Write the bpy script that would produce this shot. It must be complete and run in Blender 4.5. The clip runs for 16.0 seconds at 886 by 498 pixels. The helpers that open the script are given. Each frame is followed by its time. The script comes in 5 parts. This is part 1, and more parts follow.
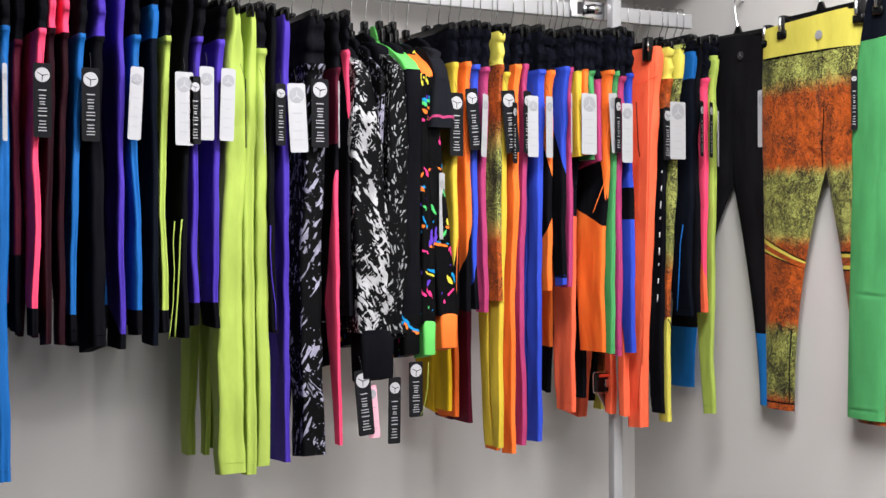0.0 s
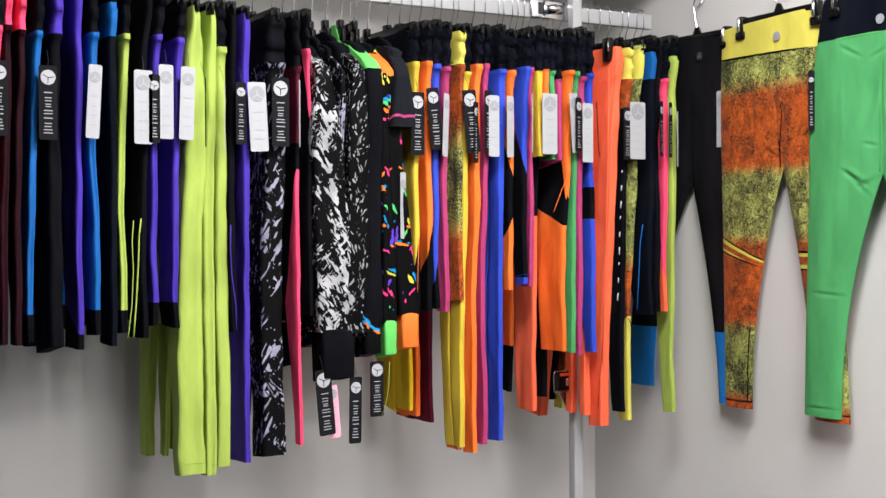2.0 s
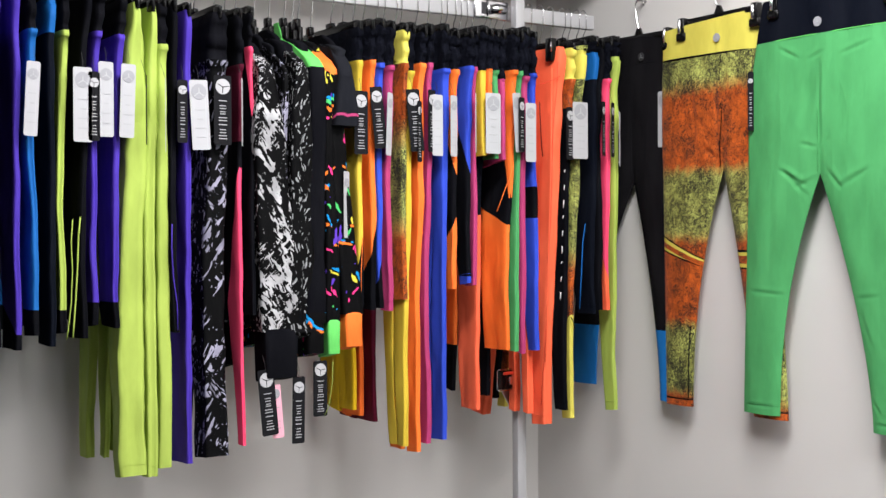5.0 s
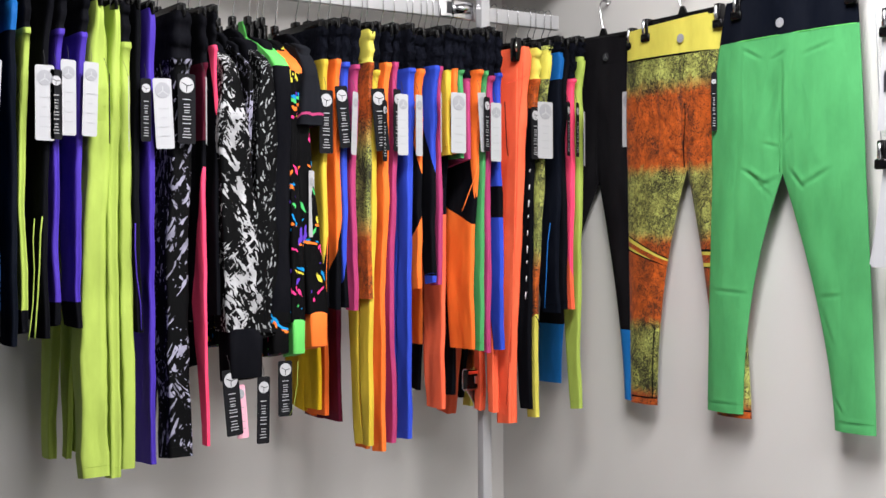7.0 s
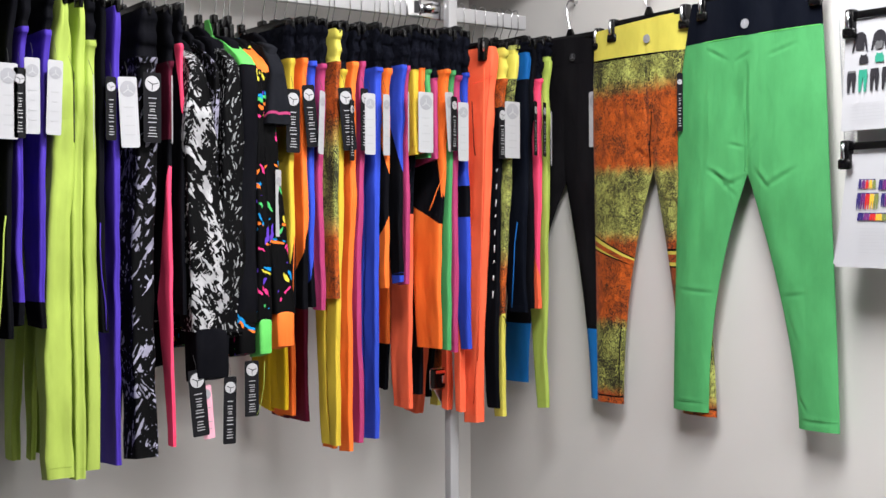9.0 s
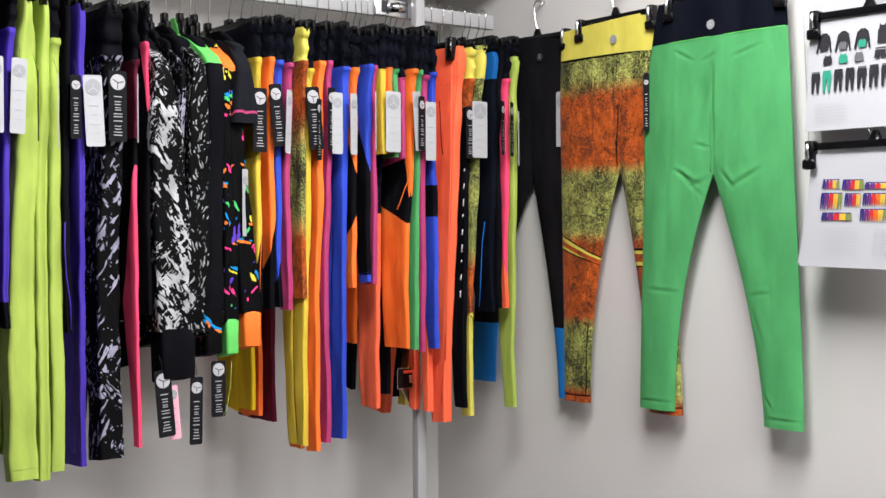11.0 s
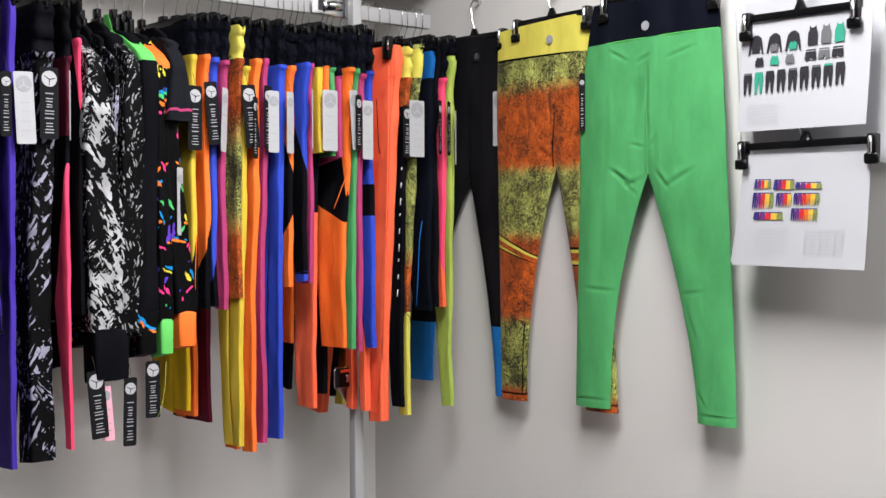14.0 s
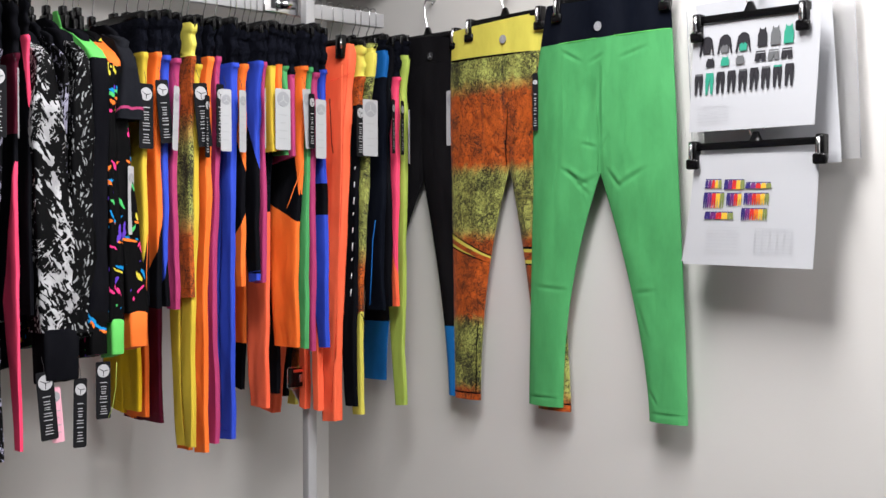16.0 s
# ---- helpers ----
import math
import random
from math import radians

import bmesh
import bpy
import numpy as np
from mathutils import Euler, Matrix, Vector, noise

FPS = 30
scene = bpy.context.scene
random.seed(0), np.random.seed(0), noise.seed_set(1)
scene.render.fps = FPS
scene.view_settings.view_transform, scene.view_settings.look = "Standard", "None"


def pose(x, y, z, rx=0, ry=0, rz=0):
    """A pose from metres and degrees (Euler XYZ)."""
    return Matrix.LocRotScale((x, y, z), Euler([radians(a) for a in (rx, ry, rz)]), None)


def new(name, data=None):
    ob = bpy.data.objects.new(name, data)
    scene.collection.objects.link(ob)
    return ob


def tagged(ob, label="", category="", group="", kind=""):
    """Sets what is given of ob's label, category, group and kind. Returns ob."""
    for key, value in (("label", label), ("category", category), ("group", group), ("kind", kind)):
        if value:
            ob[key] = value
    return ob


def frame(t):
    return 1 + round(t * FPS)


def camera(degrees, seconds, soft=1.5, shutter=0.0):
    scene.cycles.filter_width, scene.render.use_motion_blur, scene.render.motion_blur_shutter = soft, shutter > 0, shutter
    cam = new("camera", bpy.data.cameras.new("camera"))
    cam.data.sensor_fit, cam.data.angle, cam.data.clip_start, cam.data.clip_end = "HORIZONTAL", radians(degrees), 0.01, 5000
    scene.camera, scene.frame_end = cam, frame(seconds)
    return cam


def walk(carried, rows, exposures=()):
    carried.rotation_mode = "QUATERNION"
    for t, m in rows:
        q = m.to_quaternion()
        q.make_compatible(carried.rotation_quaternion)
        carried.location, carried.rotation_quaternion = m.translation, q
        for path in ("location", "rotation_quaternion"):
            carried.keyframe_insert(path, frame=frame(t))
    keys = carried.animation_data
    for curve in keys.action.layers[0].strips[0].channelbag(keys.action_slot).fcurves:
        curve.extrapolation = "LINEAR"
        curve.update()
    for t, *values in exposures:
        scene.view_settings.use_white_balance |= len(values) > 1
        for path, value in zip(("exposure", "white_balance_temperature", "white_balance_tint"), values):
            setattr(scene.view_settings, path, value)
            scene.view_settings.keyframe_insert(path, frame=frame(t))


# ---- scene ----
cam = camera(40.1, 16.0, soft=1.5)
EYE = (0.0, 0.0, 1.40)
# seconds, yaw, pitch, roll: the camera turns where it stands
ROWS = [
    (0.0, -29.868, -0.31, 0.25),
    (0.5, -30.327, -0.319, 0.25),
    (1.0, -30.793, -0.328, 0.249),
    (1.5, -31.258, -0.337, 0.248),
    (2.0, -31.703, -0.346, 0.247),
    (2.5, -32.19, -0.356, 0.247),
    (3.0, -32.646, -0.365, 0.246),
    (3.5, -33.045, -0.373, 0.245),
    (4.0, -33.488, -0.381, 0.245),
    (6.5, -35.599, -0.422, 0.241),
    (7.0, -36.0, -0.43, 0.24),
    (7.5, -36.394, -0.438, 0.239),
    (8.0, -36.759, -0.445, 0.239),
    (8.5, -37.144, -0.452, 0.238),
    (9.0, -37.543, -0.459, 0.237),
    (11.5, -39.544, -0.497, 0.233),
    (12.0, -40.074, -0.507, 0.232),
    (12.5, -40.59, -0.517, 0.231),
    (13.0, -41.044, -0.525, 0.23),
    (13.5, -41.56, -0.535, 0.228),
    (14.0, -42.043, -0.544, 0.227),
    (14.5, -42.517, -0.552, 0.226),
    (15.0, -43.016, -0.561, 0.225),
    (15.5, -43.635, -0.573, 0.224),
    (16.0, -44.238, -0.584, 0.222),
]
walk(cam, [(t, pose(*EYE, 90 + pitch, roll, yaw)) for t, yaw, pitch, roll in ROWS], [(0.0, -0.08), (5.0, -0.08), (11.5, -0.20), (16.0, -0.30)])

# ---- light: fluorescent troffers in the ceiling, as the soft shadows under the hems imply ----
world = bpy.data.worlds.new("world")
scene.world = world
world.use_nodes = True
world.node_tree.nodes["Background"].inputs[0].default_value = (1, 0.97, 0.93, 1)
world.node_tree.nodes["Background"].inputs[1].default_value = 0.02

X_WALL, Y_WALL, X_LEFT, Y_BACK, Z_CEIL = 2.26, 2.81, -4.0, -4.2, 2.75
Y_RAIL = 2.50


def lamp(x, y, sx, sy, watts):
    data = bpy.data.lights.new("ceiling_lamp", "AREA")
    data.shape, data.size, data.size_y, data.energy = "RECTANGLE", sx, sy, watts
    data.color = (1.0, 0.98, 1.0)
    ob = new("ceiling_lamp", data)
    ob.matrix_world = pose(x, y, Z_CEIL - 0.035)
    return ob


LAMPS = [(0.9, -1.0, 84), (1.4, -2.4, 92), (1.2, 1.2, 68)]
for lx, ly, watts in LAMPS:
    lamp(lx, ly, 1.1, 0.5, watts)


# ---- materials ----
def shader(name, rough=0.6, sheen=0.0, metal=0.0, spec=0.5):
    m = bpy.data.materials.new(name)
    m.use_nodes = True
    b = m.node_tree.nodes["Principled BSDF"]
    b.inputs["Roughness"].default_value = rough
    b.inputs["Metallic"].default_value = metal
    b.inputs["Specular IOR Level"].default_value = spec
    if sheen:
        b.inputs["Sheen Weight"].default_value = sheen
        b.inputs["Sheen Roughness"].default_value = 0.4
    return m, m.node_tree.nodes, m.node_tree.links, b


def coords(nodes, links, scale=(1, 1, 1), obj=True):
    tc = nodes.new("ShaderNodeTexCoord")
    mp = nodes.new("ShaderNodeMapping")
    mp.inputs["Scale"].default_value = scale
    links.new(tc.outputs["Object" if obj else "Generated"], mp.inputs[0])
    return mp.outputs[0]


def noise_tex(nodes, links, vec, scale, detail=3.0, rough=0.5, distort=0.0):
    n = nodes.new("ShaderNodeTexNoise")
    n.inputs["Scale"].default_value = scale
    n.inputs["Detail"].default_value = detail
    n.inputs["Roughness"].default_value = rough
    n.inputs["Distortion"].default_value = distort
    links.new(vec, n.inputs["Vector"])
    return n.outputs[0]


def ramp(nodes, links, fac, stops, mode="LINEAR"):
    r = nodes.new("ShaderNodeValToRGB")
    r.color_ramp.interpolation = mode
    e = r.color_ramp.elements
    while len(e) < len(stops):
        e.new(0.5)
    for el, (p, c) in zip(e, stops):
        el.position, el.color = p, (*c, 1) if len(c) == 3 else c
    links.new(fac, r.inputs[0])
    return r.outputs[0]


def mix(nodes, links, fac, a, b, mode="MIX"):
    m = nodes.new("ShaderNodeMix")
    m.data_type, m.blend_type = "RGBA", mode
    for sock, v in ((m.inputs[0], fac), (m.inputs[6], a), (m.inputs[7], b)):
        if isinstance(v, (int, float)):
            sock.default_value = v
        elif isinstance(v, tuple):
            sock.default_value = (*v, 1)
        else:
            links.new(v, sock)
    return m.outputs[2]


def bump(nodes, links, b, height, strength, dist, prev=None):
    bp = nodes.new("ShaderNodeBump")
    bp.inputs["Strength"].default_value, bp.inputs["Distance"].default_value = strength, dist
    links.new(height, bp.inputs["Height"])
    if prev is not None:
        links.new(prev, bp.inputs["Normal"])
    links.new(bp.outputs[0], b.inputs["Normal"])
    return bp.outputs[0]


def knit_bump(nodes, links, b, strength=0.25):
    """Soft creases of stretch cloth and its fine knit."""
    v = coords(nodes, links, (1, 1, 0.35))
    p = bump(nodes, links, b, noise_tex(nodes, links, v, 26, 2, 0.5, 0.4), 0.5, 0.007)
    bump(nodes, links, b, noise_tex(nodes, links, coords(nodes, links, (1, 1, 1)), 900, 1), strength, 0.0006, p)


def cloth(name, color, rough=0.65, sheen=0.0, spec=0.16):
    if max(color) < 0.05:
        sheen, spec, rough = 0.0, 0.025, 0.85
    m, n, l, b = shader(name, rough, sheen, 0, spec)
    v = coords(n, l, (1, 1, 0.4))
    f = noise_tex(n, l, v, 14, 4, 0.6)
    dark = tuple(c * 0.86 for c in color)
    lite = tuple(min(1, c * 1.12 + 0.004) for c in color)
    base = ramp(n, l, f, [(0.3, dark), (0.7, lite)])
    l.new(base, b.inputs["Base Color"])
    knit_bump(n, l, b)
    return m


def waistband():
    """Dark gathered elastic, paler than the black for the better lit right half: vertical gathers and cross creases
    over the knit.
    """
    m, n, l, b = shader("lit_gathered_waistband_fabric", 0.85, 0.0, 0, 0.03)
    f = noise_tex(n, l, coords(n, l, (1, 1, 0.5)), 30, 4, 0.6)
    l.new(ramp(n, l, f, [(0.32, (0.0034, 0.0039, 0.0066)), (0.7, (0.0088, 0.0098, 0.0165))]), b.inputs["Base Color"])
    p = bump(n, l, b, noise_tex(n, l, coords(n, l, (1, 1, 0.7)), 62, 4, 0.6, 1.2), 1.0, 0.011)
    bump(n, l, b, noise_tex(n, l, coords(n, l), 700, 1), 0.3, 0.0007, p)
    return m


M = {"band": waistband()}
for key, col in {
    "black": (0.0036, 0.0038, 0.0058), "navy": (0.0035, 0.005, 0.010), "charcoal": (0.012, 0.013, 0.017),
    "pink": (0.95, 0.07, 0.17), "coral": (1.0, 0.145, 0.062), "orange": (1.0, 0.185, 0.028),
    "yellow": (0.65, 0.47, 0.045), "paleyellow": (0.67, 0.60, 0.10), "lime": (0.38, 0.50, 0.092),
    "green": (0.075, 0.355, 0.118), "mint": (0.14, 0.62, 0.13), "sky": (0.006, 0.115, 0.39),
    "blue": (0.03, 0.07, 0.54), "purple": (0.062, 0.030, 0.37),
    # includes a second black, brightened for the strong light on the wall leggings
    "magenta": (0.43, 0.045, 0.155), "white": (0.72, 0.72, 0.74), "maroon": (0.040, 0.004, 0.011), "azure": (0.012, 0.19, 0.58), "lit_black": (0.0075, 0.007, 0.0085), "gold": (0.74, 0.47, 0.012), "wine": (0.10, 0.004, 0.020), "claret": (0.10, 0.005, 0.022),
}.items():
    M[key] = cloth(key + "_stretch_fabric", col)


def slanted(n, l, rot, stretch):
    """Object coordinates drawn out along a slanted axis."""
    tc = n.new("ShaderNodeTexCoord")
    mp = n.new("ShaderNodeMapping")
    mp.vector_type = "TEXTURE"
    mp.inputs["Rotation"].default_value = rot
    mp.inputs["Scale"].default_value = (1, 1, stretch)
    l.new(tc.outputs["Object"], mp.inputs[0])
    return mp.outputs[0]


def hard(n, l, fac, lo, hi):
    return ramp(n, l, fac, [(lo, (0, 0, 0)), (hi, (1, 1, 1))])


def splatter(name="splatter_print_fabric", less=0.0, tint=(0.52, 0.52, 0.54), lean=-0.62):
    """Thrown white paint on black: broad blots torn into slanted brush streaks, with drops round them."""
    m, n, l, b = shader(name, 0.6, 0.0, 0, 0.05)
    v = slanted(n, l, (0.15, lean, 0.2), 7.0)
    streak = noise_tex(n, l, v, 120, 2, 0.5, 0.5)
    fine = noise_tex(n, l, slanted(n, l, (0.1, -lean * 1.3, 0.2), 5.0), 150, 2, 0.5, 0.6)
    blot = noise_tex(n, l, coords(n, l, (1, 1, 0.75)), 13, 2, 0.45, 1.6)
    k = n.new("ShaderNodeMath")
    k.operation, k.inputs[1].default_value = "MULTIPLY_ADD", 1.1
    l.new(streak, k.inputs[0])
    l.new(blot, k.inputs[2])
    half = n.new("ShaderNodeMath")
    half.operation, half.inputs[1].default_value = "MULTIPLY", 0.476
    l.new(k.outputs[0], half.inputs[0])
    w = hard(n, l, half.outputs[0], 0.524 + less, 0.532 + less)
    holes = hard(n, l, noise_tex(n, l, coords(n, l, (1, 1, 0.8)), 42, 2, 0.5, 0.8), 0.60, 0.615)
    w = mix(n, l, holes, w, (0, 0, 0))
    zone = hard(n, l, noise_tex(n, l, coords(n, l), 11, 1), 0.52, 0.56)
    thin = mix(n, l, 1.0, hard(n, l, fine, 0.60 + less * 0.3, 0.615 + less * 0.3), zone, "MULTIPLY")
    vo = n.new("ShaderNodeTexVoronoi")
    vo.inputs["Scale"].default_value = 95
    l.new(coords(n, l), vo.inputs["Vector"])
    dots = ramp(n, l, vo.outputs["Distance"], [(0.16, (1, 1, 1)), (0.19, (0, 0, 0))])
    gate = hard(n, l, noise_tex(n, l, coords(n, l), 16, 2), 0.5, 0.54)
    w = mix(n, l, 1.0, mix(n, l, 1.0, w, thin, "LIGHTEN"), mix(n, l, 1.0, dots, gate, "MULTIPLY"), "LIGHTEN")
    tone = ramp(n, l, noise_tex(n, l, coords(n, l), 24, 2), [(0.35, tuple(c * 0.6 for c in tint)), (0.6, tint)])
    l.new(mix(n, l, w, (0.0035, 0.0035, 0.004), tone), b.inputs["Base Color"])
    knit_bump(n, l, b)
    return m


def strokes(n, l, rot, stretch, scale, size, bend=0.012):
    """Long rounded brush strokes, one to a cell, bent a little; gives the mask and the cell's own colour."""
    warp = n.new("ShaderNodeTexNoise")
    warp.inputs["Scale"].default_value = 28
    l.new(coords(n, l), warp.inputs["Vector"])
    add = n.new("ShaderNodeVectorMath")
    add.operation = "MULTIPLY_ADD"
    add.inputs[1].default_value = (bend, bend, bend)
    l.new(warp.outputs["Color"], add.inputs[0])
    tc = n.new("ShaderNodeTexCoord")
    l.new(tc.outputs["Object"], add.inputs[2])
    mp = n.new("ShaderNodeMapping")
    mp.vector_type = "TEXTURE"
    mp.inputs["Rotation"].default_value, mp.inputs["Scale"].default_value = rot, (1, 1, stretch)
    l.new(add.outputs[0], mp.inputs[0])
    vo = n.new("ShaderNodeTexVoronoi")
    vo.inputs["Scale"].default_value, vo.inputs["Randomness"].default_value = scale, 0.85
    l.new(mp.outputs[0], vo.inputs["Vector"])
    return ramp(n, l, vo.outputs["Distance"], [(size, (1, 1, 1)), (size + 0.035, (0, 0, 0))]), vo.outputs["Color"]


def zebra():
    """Rows of pale leaf-shaped strokes on black, leaning to and fro."""
    m, n, l, b = shader("zebra_print_fabric", 0.6, 0.0, 0, 0.05)
    a, _ = strokes(n, l, (0.1, -0.40, 0), 7.0, 150, 0.27, 0.03)
    c, _ = strokes(n, l, (0, 0.5, 0), 7.0, 150, 0.27, 0.03)
    side = hard(n, l, noise_tex(n, l, coords(n, l, (1, 1, 0.5)), 15, 1), 0.47, 0.53)
    l.new(mix(n, l, mix(n, l, side, a, c), (0.0035, 0.0035, 0.004), (0.30, 0.31, 0.32)), b.inputs["Base Color"])
    knit_bump(n, l, b)
    return m


def confetti():
    """Short bright brush strokes of several colours on black."""
    m, n, l, b = shader("confetti_print_fabric", 0.6, 0.0, 0, 0.05)
    base = None
    for rot, dens in (((0.1, 0.85, 0), 0.36), ((-0.1, -0.65, 0), 0.33), ((0, -1.2, 0), 0.30), ((0, 0.1, 0), 0.16)):
        k, col = strokes(n, l, rot, 4.6, 70, 0.25, 0.022)
        sep = n.new("ShaderNodeSeparateColor")
        l.new(col, sep.inputs[0])
        c = ramp(n, l, sep.outputs[0], [(0.0, (0.01, 0.25, 0.6)), (0.2, (0.9, 0.05, 0.25)), (0.4, (0.7, 0.6, 0.06)),
                                        (0.58, (0.08, 0.55, 0.15)), (0.74, (0.9, 0.2, 0.03)), (0.9, (0.12, 0.05, 0.5))], "CONSTANT")
        on = ramp(n, l, sep.outputs[1], [(0.0, (1, 1, 1)), (dens, (0, 0, 0))], "CONSTANT")
        base = mix(n, l, mix(n, l, 1.0, k, on, "MULTIPLY"), base if base is not None else (0.0035, 0.0035, 0.004), c)
    l.new(base, b.inputs["Base Color"])
    knit_bump(n, l, b)
    return m


def speckle(name, bands):
    """Black flecks over bands of burnt orange and yellow-green that fade into one another up the garment."""
    m, n, l, b = shader(name, 0.65, 0.1, 0, 0.25)
    geo = n.new("ShaderNodeNewGeometry")
    sep = n.new("ShaderNodeSeparateXYZ")
    l.new(geo.outputs["Position"], sep.inputs[0])
    v = coords(n, l, (1, 1, 0.8))
    jit = n.new("ShaderNodeMath")
    jit.operation, jit.inputs[1].default_value = "MULTIPLY_ADD", 0.05
    l.new(noise_tex(n, l, v, 60, 3, 0.7), jit.inputs[0])
    l.new(sep.outputs[2], jit.inputs[2])
    mr = n.new("ShaderNodeMapRange")
    mr.inputs[1].default_value, mr.inputs[2].default_value = 0.975, 1.975
    l.new(jit.outputs[0], mr.inputs[0])
    two = ((0.58, 0.63, 0.16), (0.62, 0.118, 0.013))
    ground = ramp(n, l, mr.outputs[0], [(z - 0.95, two[k]) for z, k in bands])
    worn = ramp(n, l, mr.outputs[0], [(z - 0.95, ((0.050, 0.050, 0.050), (0.0, 0.0, 0.0))[k]) for z, k in bands])
    fl = noise_tex(n, l, v, 225, 5, 0.72, 2.0)
    patch = noise_tex(n, l, v, 18, 3)
    mth = n.new("ShaderNodeMath")
    mth.operation, mth.inputs[1].default_value = "MULTIPLY_ADD", 0.30
    l.new(patch, mth.inputs[0])
    l.new(fl, mth.inputs[2])
    dense = n.new("ShaderNodeMath")
    dense.operation = "ADD"
    l.new(mth.outputs[0], dense.inputs[0])
    l.new(worn, dense.inputs[1])
    k = ramp(n, l, dense.outputs[0], [(0.662, (0, 0, 0)), (0.692, (0.97, 0.97, 0.97))])
    mott = ramp(n, l, noise_tex(n, l, v, 48, 4, 0.65, 0.8), [(0.36, (0.50, 0.47, 0.44)), (0.58, (1, 1, 1))])
    base = mix(n, l, k, mix(n, l, 1.0, ground, mott, "MULTIPLY"), (0.010, 0.009, 0.007))
    l.new(base, b.inputs["Base Color"])
    knit_bump(n, l, b)
    return m


def mesh_cloth():
    m, n, l, b = shader("maroon_mesh_fabric", 0.7, 0.0, 0, 0.08)
    vo = n.new("ShaderNodeTexVoronoi")
    vo.inputs["Scale"].default_value, vo.inputs["Randomness"].default_value = 260, 0.2
    l.new(coords(n, l), vo.inputs["Vector"])
    l.new(ramp(n, l, vo.outputs["Distance"], [(0.25, (0.004, 0.003, 0.004)), (0.4, (0.022, 0.004, 0.008))]), b.inputs["Base Color"])
    knit_bump(n, l, b)
    return m


M["splash"] = splatter("splash_print_fabric", 0.030, (0.36, 0.35, 0.46), 0.55)
M["splatter"], M["zebra"], M["confetti"], M["mesh"] = splatter(), zebra(), confetti(), mesh_cloth()
M["speckle"] = speckle("speckled_print_fabric", ((1.005, 1), (1.03, 0), (1.17, 0), (1.20, 1), (1.385, 1), (1.42, 0), (1.555, 0), (1.585, 1), (1.755, 1), (1.80, 0)))
M["moss"] = speckle("moss_speckled_print_fabric", ((0.98, 1), (1.20, 1), (1.32, 1), (1.38, 0), (1.88, 0)))
M["rust"] = speckle("rust_speckled_print_fabric", ((0.98, 1), (1.08, 0), (1.20, 0), (1.26, 1), (1.40, 1), (1.46, 0), (1.60, 0), (1.68, 1), (1.86, 1)))


def painted(name, color, rough=0.55, grain=180, amount=0.12, mottled=0.05, spec=0.4):
    m, n, l, b = shader(name, rough, 0, 0, spec)
    v = coords(n, l)
    f = noise_tex(n, l, v, 1.7, 4, 0.6)
    lo = tuple(c * (1 - mottled) for c in color)
    l.new(ramp(n, l, f, [(0.3, lo), (0.7, color)]), b.inputs["Base Color"])
    p = bump(n, l, b, noise_tex(n, l, v, grain, 4, 0.6), amount, 0.002)
    return m


WALL = painted("off_white_wall_paint", (0.69, 0.675, 0.65), 0.6, 220, 0.10, 0.05)
# grey picked to hold back light bounced off the unseen walls
BOUNCE_CUT_WALL = painted("bounce_cutting_grey_paint", (0.20, 0.195, 0.19), 0.7, 220, 0.10, 0.06)
CEIL = painted("ceiling_board", (0.78, 0.77, 0.75), 0.8, 260, 0.3)
# dark so the unseen floor throws little light upwards
CARPET = painted("bounce_cutting_carpet", (0.09, 0.088, 0.085), 0.95, 700, 0.8, 0.2, 0.1)
RAIL = painted("white_enamel", (0.48, 0.48, 0.49), 0.3, 60, 0.03, 0.10, 0.5)
PLASTIC = painted("black_plastic", (0.003, 0.003, 0.0034), 0.2, 90, 0.03, 0.1, 0.28)
CARD_W = painted("white_card", (0.45, 0.455, 0.475), 0.5, 500, 0.03, 0.03)
CARD_K = painted("black_card", (0.010, 0.010, 0.012), 0.75, 500, 0.04, 0.1, 0.1)
CARD_P = painted("pink_card", (0.85, 0.42, 0.52), 0.5, 500, 0.03, 0.03)
INK_W = painted("pale_ink", (0.46, 0.46, 0.48), 0.5, 300, 0.02, 0.03)
INK_G = painted("grey_ink", (0.36, 0.37, 0.39), 0.5, 300, 0.02, 0.03)
INK_L = painted("light_grey_ink", (0.33, 0.335, 0.36), 0.5, 300, 0.02, 0.03)
INK_K = painted("dark_ink", (0.03, 0.03, 0.033), 0.5, 300, 0.02, 0.03)
INK_K2 = painted("charcoal_ink", (0.035, 0.035, 0.038), 0.5, 300, 0.02, 0.03)
INK_P = painted("faint_ink", (0.405, 0.41, 0.43), 0.5, 300, 0.02, 0.03)
PAPER = painted("printer_paper", (0.49, 0.50, 0.525), 0.55, 90, 0.06, 0.03)
RED = painted("red_plastic", (0.7, 0.05, 0.02), 0.35, 90, 0.03)
CHROME = shader("chromed_wire", 0.16, 0, 1.0)[0]
CHROME.node_tree.nodes["Principled BSDF"].inputs["Base Color"].default_value = (0.72, 0.72, 0.74, 1)
POST = painted("grey_enamel_upright", (0.44, 0.44, 0.45), 0.32, 60, 0.03, 0.08, 0.5)
STEEL = shader("satin_steel", 0.34, 0, 1.0)[0]
STEEL.node_tree.nodes["Principled BSDF"].inputs["Base Color"].default_value = (0.5, 0.5, 0.51, 1)
SLEEVE = shader("clear_plastic_sleeve", 0.12)[0]
_b = SLEEVE.node_tree.nodes["Principled BSDF"]
_b.inputs["Transmission Weight"].default_value, _b.inputs["IOR"].default_value = 0.85, 1.1
_b.inputs["Base Color"].default_value = (0.93, 0.94, 0.95, 1)
TUBE = bpy.data.materials.new("lamp_diffuser")
TUBE.use_nodes = True
